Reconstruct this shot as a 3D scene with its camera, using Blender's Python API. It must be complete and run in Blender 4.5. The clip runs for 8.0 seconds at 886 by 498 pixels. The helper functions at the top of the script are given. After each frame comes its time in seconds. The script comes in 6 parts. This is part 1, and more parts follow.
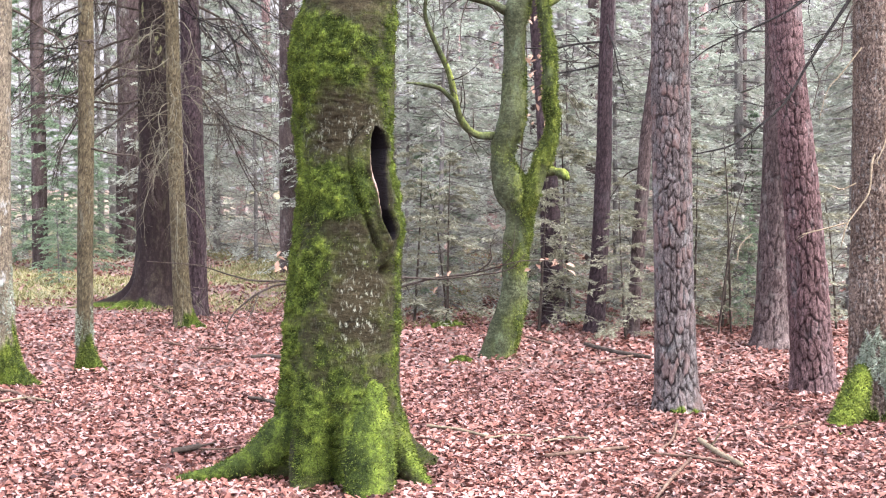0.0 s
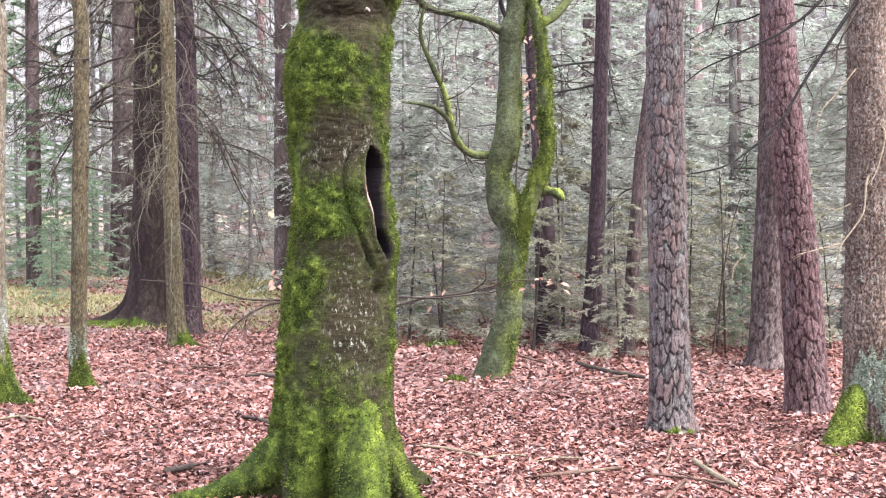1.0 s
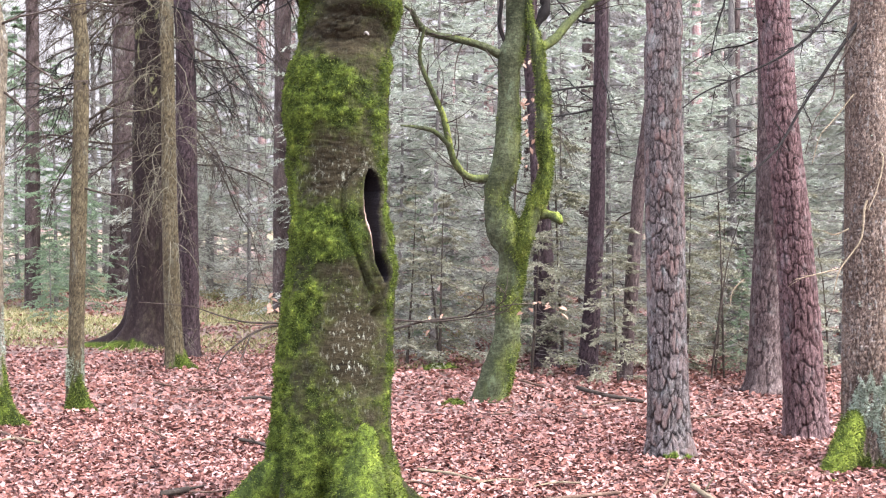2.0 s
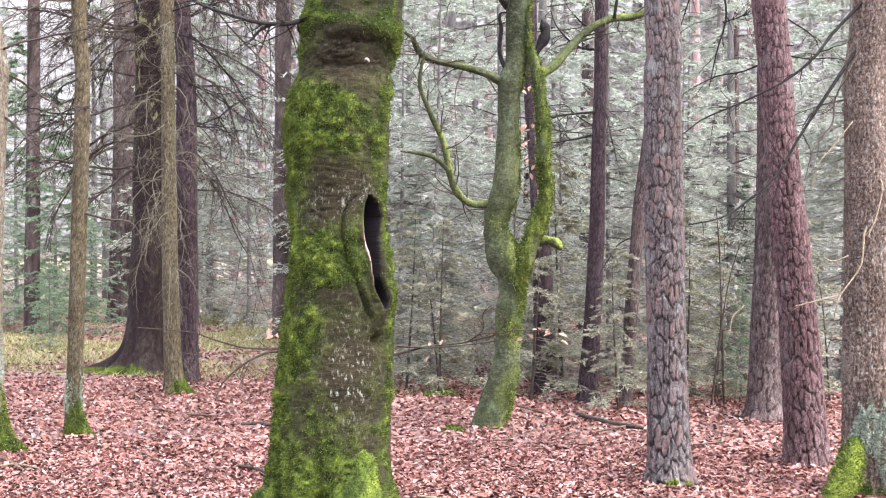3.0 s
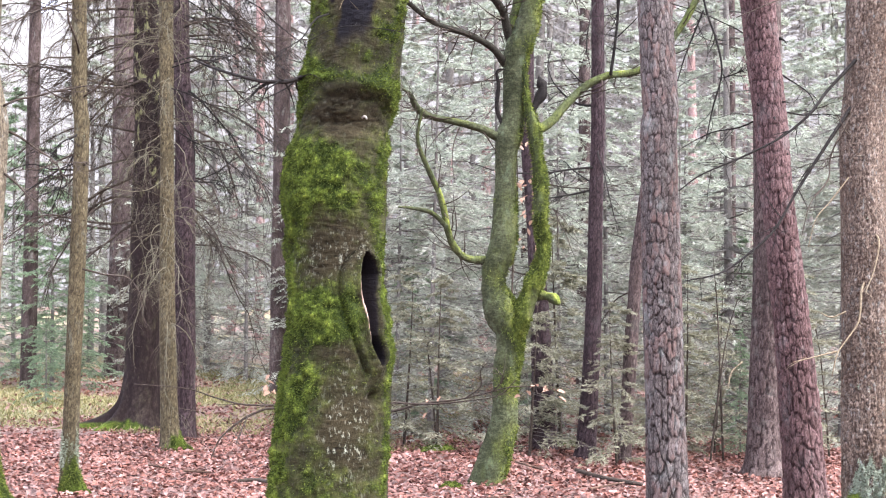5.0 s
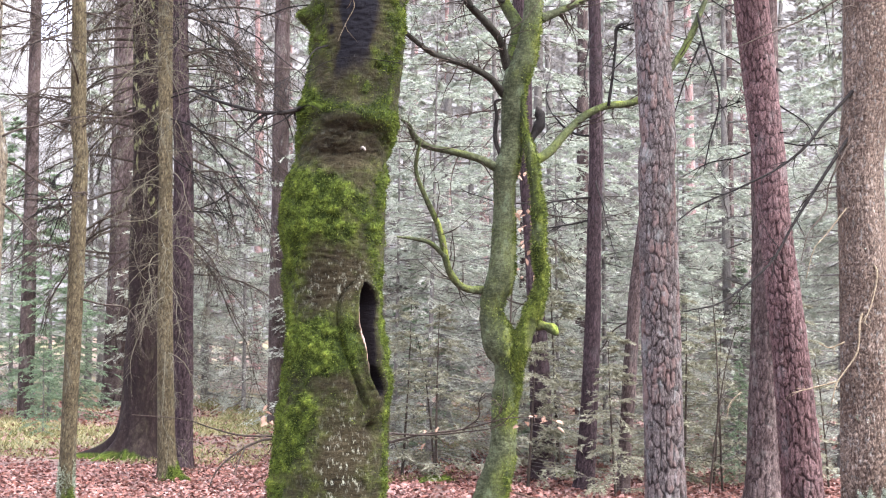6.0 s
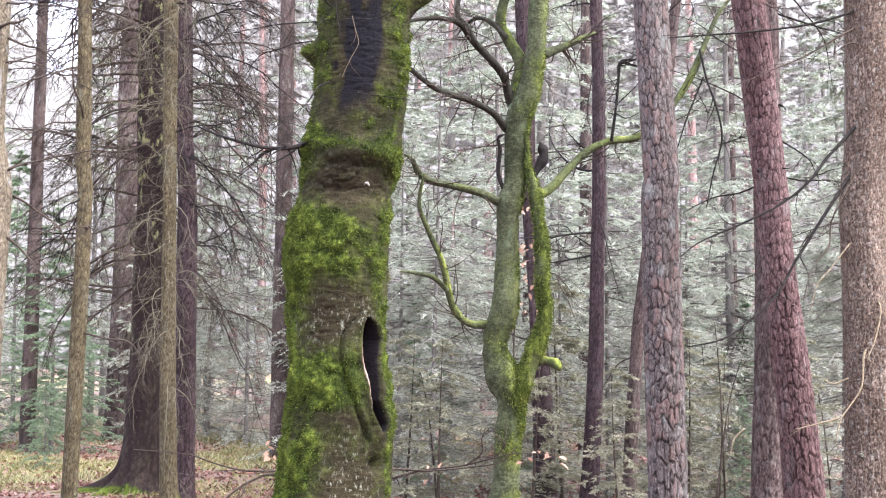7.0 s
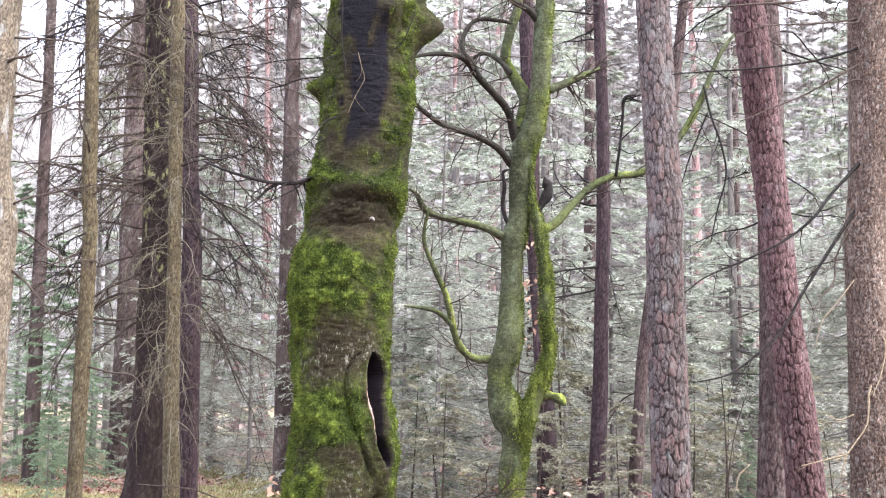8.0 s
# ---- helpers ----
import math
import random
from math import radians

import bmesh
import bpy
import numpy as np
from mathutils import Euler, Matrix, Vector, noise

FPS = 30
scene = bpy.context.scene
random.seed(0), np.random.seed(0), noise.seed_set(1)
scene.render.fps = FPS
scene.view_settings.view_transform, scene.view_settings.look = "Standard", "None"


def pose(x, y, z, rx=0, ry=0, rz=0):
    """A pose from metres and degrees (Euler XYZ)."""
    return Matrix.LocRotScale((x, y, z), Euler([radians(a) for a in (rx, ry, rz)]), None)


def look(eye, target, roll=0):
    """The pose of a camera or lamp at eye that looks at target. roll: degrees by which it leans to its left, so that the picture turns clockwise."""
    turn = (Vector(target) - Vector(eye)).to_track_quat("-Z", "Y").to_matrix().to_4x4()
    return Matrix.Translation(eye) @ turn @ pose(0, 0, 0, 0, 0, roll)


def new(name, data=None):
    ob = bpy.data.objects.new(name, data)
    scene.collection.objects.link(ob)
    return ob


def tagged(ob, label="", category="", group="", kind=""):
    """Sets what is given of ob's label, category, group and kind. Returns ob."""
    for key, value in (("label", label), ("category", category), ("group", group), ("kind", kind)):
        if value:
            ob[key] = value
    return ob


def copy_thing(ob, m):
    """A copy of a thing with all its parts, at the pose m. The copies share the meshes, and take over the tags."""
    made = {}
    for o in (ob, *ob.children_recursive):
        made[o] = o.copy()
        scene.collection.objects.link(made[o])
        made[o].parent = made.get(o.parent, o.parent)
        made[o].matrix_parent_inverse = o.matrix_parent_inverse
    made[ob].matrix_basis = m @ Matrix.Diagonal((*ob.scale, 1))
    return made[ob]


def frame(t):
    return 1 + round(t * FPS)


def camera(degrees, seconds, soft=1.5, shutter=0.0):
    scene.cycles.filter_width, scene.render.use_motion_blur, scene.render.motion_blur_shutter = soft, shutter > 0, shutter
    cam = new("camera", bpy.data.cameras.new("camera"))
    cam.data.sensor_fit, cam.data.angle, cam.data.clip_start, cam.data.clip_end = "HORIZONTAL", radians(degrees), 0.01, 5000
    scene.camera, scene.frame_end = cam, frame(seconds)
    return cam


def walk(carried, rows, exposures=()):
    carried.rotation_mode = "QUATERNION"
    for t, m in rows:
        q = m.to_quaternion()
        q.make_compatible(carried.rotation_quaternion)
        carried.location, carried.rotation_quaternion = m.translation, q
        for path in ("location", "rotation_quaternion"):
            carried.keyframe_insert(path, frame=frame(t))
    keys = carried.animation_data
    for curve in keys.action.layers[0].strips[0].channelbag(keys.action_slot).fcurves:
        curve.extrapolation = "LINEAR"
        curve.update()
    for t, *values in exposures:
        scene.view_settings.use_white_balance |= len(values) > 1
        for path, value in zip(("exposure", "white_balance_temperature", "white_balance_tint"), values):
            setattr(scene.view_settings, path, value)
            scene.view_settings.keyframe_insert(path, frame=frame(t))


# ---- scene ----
cam = camera(37.65, 8.0, soft=1.15)
PATH = [
    (0.0, 0.0000, 0.0000, 1.5000, 86.700, 0.000, -0.000),
    (0.5, -0.0011, 0.0016, 1.5017, 87.101, -0.102, -0.128),
    (1.0, -0.0011, 0.0059, 1.5038, 87.521, -0.191, -0.234),
    (1.5, 0.0045, 0.0070, 1.5049, 88.007, -0.314, -0.261),
    (3.0, 0.0038, 0.0085, 1.5122, 89.633, -0.513, -0.277),
    (3.5, 0.0038, 0.0043, 1.5161, 90.189, -0.531, -0.279),
    (4.0, 0.0035, 0.0012, 1.5174, 90.786, -0.473, -0.296),
    (4.5, 0.0042, 0.0037, 1.5225, 91.386, -0.480, -0.326),
    (6.0, 0.0061, 0.0037, 1.5344, 93.275, -0.520, -0.442),
    (6.5, 0.0050, 0.0013, 1.5393, 93.985, -0.557, -0.407),
    (7.0, 0.0040, -0.0056, 1.5430, 94.749, -0.641, -0.320),
    (7.5, 0.0002, -0.0096, 1.5458, 95.489, -0.751, -0.231),
    (8.0, -0.0010, -0.0127, 1.5491, 96.233, -0.829, -0.169),
]
walk(cam, [(t, pose(x, y, z, rx, ry, rz)) for t, x, y, z, rx, ry, rz in PATH])

# ---- overcast winter daylight ----
SUN_ELEVATION, SUN_AZIMUTH = 50.0, 118.0
world = bpy.data.worlds.new("overcast_sky")
scene.world = world
world.use_nodes = True
wn, wl = world.node_tree.nodes, world.node_tree.links
sky = wn.new("ShaderNodeTexSky")
sky.sky_type, sky.sun_disc = "NISHITA", False
sky.sun_elevation, sky.sun_rotation = radians(SUN_ELEVATION), radians(SUN_AZIMUTH)
sky.air_density, sky.dust_density = 1.0, 4.0
cloud = wn.new("ShaderNodeMix")
cloud.data_type = "RGBA"
cloud.inputs[0].default_value = 0.8
cloud.inputs[7].default_value = (8.55, 9.0, 11.3, 1)
wl.new(sky.outputs[0], cloud.inputs[6])
wl.new(cloud.outputs[2], wn["Background"].inputs[0])
wn["Background"].inputs[1].default_value = 0.08
sun = new("sun", bpy.data.lights.new("sun", "SUN"))
sun.data.energy, sun.data.angle, sun.data.color = 1.9, radians(50), (1.0, 0.97, 0.985)
sun.matrix_world = look((0, 0, 30), Vector((0, 0, 30)) - Vector((math.sin(radians(SUN_AZIMUTH)) * math.cos(radians(SUN_ELEVATION)), math.cos(radians(SUN_AZIMUTH)) * math.cos(radians(SUN_ELEVATION)), math.sin(radians(SUN_ELEVATION)))))
scene.view_settings.exposure = 2.93

# ---- numeric helpers ----
def lattice(ix, iy, iz, seed):
    h = ix.astype(np.uint32) * np.uint32(374761393) + iy.astype(np.uint32) * np.uint32(668265263) + iz.astype(np.uint32) * np.uint32(2246822519) + np.uint32((seed * 3266489 + 17) % 4294967296)
    h = (h ^ (h >> np.uint32(13))) * np.uint32(1274126177)
    h = (h ^ (h >> np.uint32(16))) * np.uint32(2246822519)
    return (h ^ (h >> np.uint32(15))).astype(np.float64) / 4294967295.0


def grain(x, y, z, seed=0):
    """Smooth noise from -1 to 1 on arrays."""
    x, y, z = np.broadcast_arrays(np.asarray(x, float), np.asarray(y, float), np.asarray(z, float))
    fx, fy, fz = np.floor(x), np.floor(y), np.floor(z)
    ix, iy, iz = fx.astype(np.int64), fy.astype(np.int64), fz.astype(np.int64)
    u, v, w = x - fx, y - fy, z - fz
    u, v, w = u * u * (3 - 2 * u), v * v * (3 - 2 * v), w * w * (3 - 2 * w)
    total = 0
    for a in (0, 1):
        for b in (0, 1):
            for c in (0, 1):
                total = total + lattice(ix + a, iy + b, iz + c, seed) * (u if a else 1 - u) * (v if b else 1 - v) * (w if c else 1 - w)
    return total * 2 - 1


def fractal(x, y, z, octaves=4, seed=0):
    out, amp = 0, 0.5
    for k in range(octaves):
        out = out + amp * grain(x, y, z, seed + k)
        x, y, z, amp = x * 2.03, y * 2.03, z * 2.03, amp * 0.55
    return out


def step(a, b, x):
    s = np.clip((x - a) / (b - a), 0, 1)
    return s * s * (3 - 2 * s)


def cells(u, v, period, seed=0):
    """Cell noise on a band that closes after period cells: the gap between the two nearest seeds, and the cell's own number."""
    fu, fv = np.floor(u), np.floor(v)
    near, second, own = np.full(u.shape, 9.0), np.full(u.shape, 9.0), np.zeros(u.shape)
    zero = np.zeros(u.shape, np.int64)
    for a in (-1, 0, 1):
        for b in (-1, 0, 1):
            cu, cv = (fu + a), (fv + b).astype(np.int64)
            wu = np.mod(cu, period).astype(np.int64)
            d = np.hypot(cu + 0.15 + 0.7 * lattice(wu, cv, zero, seed) - u, cv + 0.1 + 0.8 * lattice(wu, cv, zero, seed + 1) - v)
            num = lattice(wu, cv, zero, seed + 2)
            closer = d < near
            second = np.where(closer, near, np.minimum(second, d))
            own = np.where(closer, num, own)
            near = np.where(closer, d, near)
    return second - near, own


def mesh_of(name, verts, faces, attrs=None, smooth=True):
    me = bpy.data.meshes.new(name)
    verts, faces = np.asarray(verts, np.float32), np.asarray(faces, np.int32)
    k = faces.shape[1]
    me.vertices.add(len(verts))
    me.vertices.foreach_set("co", verts.ravel())
    me.loops.add(faces.size)
    me.loops.foreach_set("vertex_index", faces.ravel())
    me.polygons.add(len(faces))
    me.polygons.foreach_set("loop_start", np.arange(0, faces.size, k, dtype=np.int32))
    me.polygons.foreach_set("loop_total", np.full(len(faces), k, np.int32))
    me.polygons.foreach_set("use_smooth", np.full(len(faces), smooth))
    for key, values in (attrs or {}).items():
        me.attributes.new(key, "FLOAT", "POINT").data.foreach_set("value", np.asarray(values, np.float32).ravel())
    me.update(calc_edges=True)
    me.validate()
    return me


def thing(name, place, label, category, group="", kind=""):
    ob = new(name)
    ob.empty_display_size = 0.1
    ob.location = place
    return tagged(ob, label, category, group, kind)


def part(name, me, material, parent, label="", kind=""):
    """One mesh object under a thing, its vertices given in the world's metres."""
    ob = new(name, me)
    me.materials.append(material)
    ob.parent = parent
    if parent is not None:
        base = parent
        while base is not None:
            me.transform(Matrix.Translation(-Vector(base.location)))
            base = base.parent
    return tagged(ob, label, "", "", kind)


class Pile:
    """Gathers many small pieces into one mesh of quads (a triangle repeats its last corner) or triangles."""

    def __init__(self):
        self.verts, self.faces, self.count = [], [], 0

    def add(self, verts, faces):
        self.verts.append(np.asarray(verts, np.float32).reshape(-1, 3))
        self.faces.append(np.asarray(faces, np.int64) + self.count)
        self.count += len(self.verts[-1])

    def mesh(self, name, smooth=True):
        return mesh_of(name, np.concatenate(self.verts), np.concatenate(self.faces), smooth=smooth)


def glide(points, n):
    """A smooth line of n rows through rows of (x, y, z, r)."""
    p = np.asarray(points, float)
    p = np.vstack([2 * p[0] - p[1], p, 2 * p[-1] - p[-2]])
    p[0, 3], p[-1, 3] = p[1, 3], p[-2, 3]
    t = np.linspace(0, len(points) - 1 - 1e-6, n)
    i = t.astype(int)
    f = (t - i)[:, None]
    a, b, c, d = p[i], p[i + 1], p[i + 2], p[i + 3]
    return 0.5 * (2 * b + (c - a) * f + (2 * a - 5 * b + 4 * c - d) * f * f + (3 * b - a - 3 * c + d) * f ** 3)


def tube(points, seg=6, n=12, rough=0.0, seed=0, close=True):
    """Vertices and quads of a tapered limb along rows of (x, y, z, r)."""
    p = glide(points, n)
    tang = np.gradient(p[:, :3], axis=0)
    tang /= np.linalg.norm(tang, axis=1)[:, None] + 1e-9
    side = np.cross(tang[0], (0.3, 0.2, 1.0) if abs(tang[0][2]) < 0.9 else (1, 0, 0))
    rings = []
    ang = np.linspace(0, 2 * np.pi, seg, endpoint=False)
    for k in range(n):
        side = side - tang[k] * (side @ tang[k])
        side /= np.linalg.norm(side) + 1e-9
        up = np.cross(tang[k], side)
        rings.append(p[k, :3] + p[k, 3] * (np.cos(ang)[:, None] * side + np.sin(ang)[:, None] * up))
    v = np.array(rings)
    if rough:
        c = p[:, None, :3]
        scale = 1 + rough * fractal(v[..., 0] * 14, v[..., 1] * 14, v[..., 2] * 14, 3, seed)
        v = c + (v - c) * scale[..., None]
    v = v.reshape(-1, 3)
    r, s = np.meshgrid(np.arange(n - 1), np.arange(seg), indexing="ij")
    r, s = r.ravel(), s.ravel()
    q = np.stack([r * seg + s, r * seg + (s + 1) % seg, (r + 1) * seg + (s + 1) % seg, (r + 1) * seg + s], 1)
    if close:
        v = np.vstack([v, p[-1:, :3] + tang[-1] * p[-1, 3], p[:1, :3] - tang[0] * p[0, 3] * 0.3])
        s = np.arange(seg)
        top, low = n * seg, n * seg + 1
        cap = np.stack([(n - 1) * seg + s, (n - 1) * seg + (s + 1) % seg, np.full(seg, top), np.full(seg, top)], 1)
        foot = np.stack([(s + 1) % seg, s, np.full(seg, low), np.full(seg, low)], 1)
        q = np.vstack([q, cap[:, [0, 1, 2, 2]], foot])
    return v, q


def limb(points, seg=8, n=20, rough=0.15, seed=0):
    v, q = tube(points, seg, n, rough, seed)
    tri = q[:, 2] == q[:, 3]
    quads = np.vstack([q[~tri]])
    caps = q[tri][:, :3]
    tris = np.vstack([quads[:, [0, 1, 2]], quads[:, [0, 2, 3]], caps])
    return v, tris


def bole(axis, seg, fine, top, relief, bottom=-0.08):
    """A standing trunk: rings every fine metres up to top, wider above. relief(angle, height, radius) gives the outward shift and named values."""
    a = np.asarray(axis, float)
    a = a[np.argsort(a[:, 2])]
    low = np.arange(bottom, min(top, a[-1, 2]), fine)
    high = np.arange(top, a[-1, 2], 0.12) if a[-1, 2] > top else np.zeros(0)
    z = np.concatenate([low, high])
    zz = np.linspace(bottom - 0.3, a[-1, 2] + 0.3, 900)
    kern = np.exp(-np.linspace(-2, 2, 13) ** 2)
    kern /= kern.sum()
    cols = []
    for k in (0, 1, 3):
        dense = np.interp(zz, a[:, 2], a[:, k])
        dense = np.convolve(np.pad(dense, 6, "edge"), kern, "valid")
        cols.append(np.interp(z, zz, dense))
    ang = np.linspace(0, 2 * np.pi, seg, endpoint=False)
    A, Z = np.meshgrid(ang, z)
    Rr = np.repeat(cols[2][:, None], seg, 1)
    shift, attrs = relief(A, Z, Rr)
    R2 = Rr + shift
    X, Y = cols[0][:, None] + R2 * np.cos(A), cols[1][:, None] + R2 * np.sin(A)
    verts = np.stack([X, Y, Z + attrs.pop("lift", 0)], -1).reshape(-1, 3)
    n = len(z)
    r, s = np.meshgrid(np.arange(n - 1), np.arange(seg), indexing="ij")
    r, s = r.ravel(), s.ravel()
    quads = np.stack([r * seg + s, r * seg + (s + 1) % seg, (r + 1) * seg + (s + 1) % seg, (r + 1) * seg + s], 1)
    return verts, quads, attrs


# ---- materials ----
def nodes_of(name):
    m = bpy.data.materials.new(name)
    m.use_nodes = True
    return m, m.node_tree.nodes, m.node_tree.links, m.node_tree.nodes["Principled BSDF"]


def noise_node(n, l, scale, detail=5.0, stretch=(1, 1, 1), rough=0.6):
    co = n.new("ShaderNodeTexCoord")
    mp = n.new("ShaderNodeMapping")
    mp.inputs["Scale"].default_value = stretch
    tx = n.new("ShaderNodeTexNoise")
    tx.inputs["Scale"].default_value, tx.inputs["Detail"].default_value, tx.inputs["Roughness"].default_value = scale, detail, rough
    l.new(co.outputs["Object"], mp.inputs[0])
    l.new(mp.outputs[0], tx.inputs["Vector"])
    return tx.outputs["Fac"]


def ramp_node(n, l, value, stops):
    r = n.new("ShaderNodeValToRGB")
    while len(r.color_ramp.elements) < len(stops):
        r.color_ramp.elements.new(0.5)
    for e, (at, col) in zip(r.color_ramp.elements, stops):
        e.position, e.color = at, (*col, 1)
    l.new(value, r.inputs[0])
    return r.outputs[0]


def mix_node(n, l, fac, a, b, mode="MIX"):
    x = n.new("ShaderNodeMix")
    x.data_type, x.blend_type = "RGBA", mode
    for sock, val in ((x.inputs[0], fac), (x.inputs[6], a), (x.inputs[7], b)):
        if isinstance(val, (int, float)):
            sock.default_value = val
        elif isinstance(val, tuple):
            sock.default_value = (*val, 1)
        else:
            l.new(val, sock)
    return x.outputs[2]


def attr_node(n, name):
    a = n.new("ShaderNodeAttribute")
    a.attribute_name = name
    return a.outputs["Fac"]


def range_node(n, l, value, a, b, c=0.0, d=1.0):
    r = n.new("ShaderNodeMapRange")
    l.new(value, r.inputs[0])
    for k, v in zip((1, 2, 3, 4), (a, b, c, d)):
        r.inputs[k].default_value = v
    return r.outputs[0]


def bump_node(n, l, value, bsdf, strength, distance):
    b = n.new("ShaderNodeBump")
    b.inputs["Strength"].default_value, b.inputs["Distance"].default_value = strength, distance
    l.new(value, b.inputs["Height"])
    l.new(b.outputs[0], bsdf.inputs["Normal"])


def bark_material(name, stops, grain_scale=18.0, stretch=(1, 1, 0.35), crack=None, moss=None, lichen=None, rough=0.9, bump=0.5, fleck=9.0, split=38.0, ruddy=None, micro_scale=170.0):
    """Bark: coarse tone, fine grain, and where the mesh carries the values, darker furrows, moss and pale lichen."""
    m, n, l, b = nodes_of(name)
    tone = noise_node(n, l, 3.0, 4.0, stretch)
    fine = noise_node(n, l, grain_scale, 7.0, stretch, 0.7)
    blend = mix_node(n, l, 0.62, tone, fine)
    col = ramp_node(n, l, blend, stops)
    micro = noise_node(n, l, micro_scale, 4.0, (1, 1, 0.45), 0.75)
    col = mix_node(n, l, 1.0, col, range_node(n, l, micro, 0.3, 0.7, 0.55, 1.45), "MULTIPLY")
    if crack:
        co, mp, vo = n.new("ShaderNodeTexCoord"), n.new("ShaderNodeMapping"), n.new("ShaderNodeTexVoronoi")
        mp.inputs["Scale"].default_value = (1, 1, 0.4)
        vo.feature = "DISTANCE_TO_EDGE"
        vo.inputs["Scale"].default_value = split
        l.new(co.outputs["Object"], mp.inputs[0])
        bend = n.new("ShaderNodeVectorMath")
        bend.operation = "MULTIPLY_ADD"
        tx = n.new("ShaderNodeTexNoise")
        tx.inputs["Scale"].default_value = 14.0
        l.new(mp.outputs[0], tx.inputs["Vector"])
        bend.inputs[1].default_value = (0.05, 0.05, 0.05)
        l.new(tx.outputs["Color"], bend.inputs[0])
        l.new(mp.outputs[0], bend.inputs[2])
        l.new(bend.outputs[0], vo.inputs["Vector"])
        col = mix_node(n, l, range_node(n, l, vo.outputs["Distance"], 0.0, 0.07, 0.75, 0.0), col, crack)
        tint = range_node(n, l, attr_node(n, "plate"), 0.0, 1.0, 0.72, 1.22)
        col = mix_node(n, l, 1.0, col, tint, "MULTIPLY")
        if ruddy:
            col = mix_node(n, l, range_node(n, l, attr_node(n, "plate"), 0.5, 0.8, 0.0, 0.65), col, ruddy)
        col = mix_node(n, l, range_node(n, l, attr_node(n, "crack"), 0.0, 1.0, 0.9, 0.0), col, crack)
    if lichen:
        spot = noise_node(n, l, fleck, 6.0, (1, 1, 0.5), 0.7)
        amount = n.new("ShaderNodeMath")
        amount.operation = "MULTIPLY"
        l.new(range_node(n, l, spot, 0.55, 0.66), amount.inputs[0])
        l.new(attr_node(n, "lichen"), amount.inputs[1])
        col = mix_node(n, l, amount.outputs[0], col, lichen)
    if moss:
        soft = mix_node(n, l, 0.35, noise_node(n, l, 55.0, 7.0, (1, 1, 0.7), 0.75), attr_node(n, "moss_tone"))
        green = mix_node(n, l, 1.0, ramp_node(n, l, soft, moss), range_node(n, l, micro, 0.3, 0.7, 0.35, 1.65), "MULTIPLY")
        col = mix_node(n, l, attr_node(n, "moss"), col, green)
    l.new(col, b.inputs["Base Color"])
    b.inputs["Roughness"].default_value = rough
    b.inputs["Specular IOR Level"].default_value = 0.1
    bump_node(n, l, mix_node(n, l, 0.4, fine, micro), b, bump, 0.015)
    return m


def scatter_material(name, stops, grain_scale=40.0, rough=0.75, spec=0.3, sheer=0.0, patchy=0.0):
    """Leaves, needles and blades: each piece takes its own tone."""
    m, n, l, b = nodes_of(name)
    geo = n.new("ShaderNodeNewGeometry")
    col = ramp_node(n, l, geo.outputs["Random Per Island"], stops)
    fine = noise_node(n, l, grain_scale, 3.0)
    col = mix_node(n, l, 1.0, col, range_node(n, l, fine, 0.2, 0.8, 0.75, 1.25), "MULTIPLY")
    if patchy:
        col = mix_node(n, l, 1.0, col, range_node(n, l, noise_node(n, l, 1.3, 4.0), 0.3, 0.7, 1 - patchy, 1 + patchy), "MULTIPLY")
    l.new(col, b.inputs["Base Color"])
    b.inputs["Roughness"].default_value = rough
    b.inputs["Specular IOR Level"].default_value = spec
    if sheer:
        t = n.new("ShaderNodeBsdfTranslucent")
        l.new(col, t.inputs[0])
        mx = n.new("ShaderNodeMixShader")
        mx.inputs[0].default_value = sheer
        l.new(b.outputs[0], mx.inputs[1])
        l.new(t.outputs[0], mx.inputs[2])
        l.new(mx.outputs[0], n["Material Output"].inputs[0])
    return m


MOSS = [(0.25, (0.0072, 0.0111, 0.0037)), (0.42, (0.0261, 0.037, 0.0075)), (0.58, (0.0754, 0.1014, 0.015)), (0.78, (0.1958, 0.2275, 0.0375))]
MOSS_BLADES = [(0.0, (0.018, 0.027, 0.008)), (0.45, (0.052, 0.07, 0.0125)), (0.85, (0.1, 0.126, 0.021)), (1.0, (0.16, 0.185, 0.04))]
beech_bark = bark_material("beech_bark", [(0.34, (0.0048, 0.0036, 0.0021)), (0.46, (0.0155, 0.012, 0.0062)), (0.57, (0.0291, 0.0232, 0.0125)), (0.72, (0.0689, 0.0563, 0.0325))], 40, (0.5, 0.5, 1.8), None, MOSS, (0.4455, 0.4628, 0.3604), bump=0.9, fleck=60.0)
young_beech_bark = bark_material("young_beech_bark", [(0.34, (0.0132, 0.0143, 0.0073)), (0.48, (0.0349, 0.0384, 0.02)), (0.64, (0.0875, 0.0965, 0.0533))], 40, (0.7, 0.7, 1.4), None, [(c, (r * 1.3, g * 1.2, b * 1.5)) for c, (r, g, b) in MOSS], (0.2916, 0.3753, 0.2399), bump=1.0, micro_scale=75.0)
pine_bark = bark_material("pine_bark", [(0.34, (0.043, 0.0342, 0.0312)), (0.45, (0.0902, 0.0739, 0.0691)), (0.55, (0.1419, 0.1216, 0.115)), (0.7, (0.2493, 0.225, 0.216))], 60, (1, 1, 0.2), (0.0155, 0.0108, 0.0103), MOSS, (0.2579, 0.2881, 0.268), bump=1.0, ruddy=(0.129, 0.0811, 0.0709))
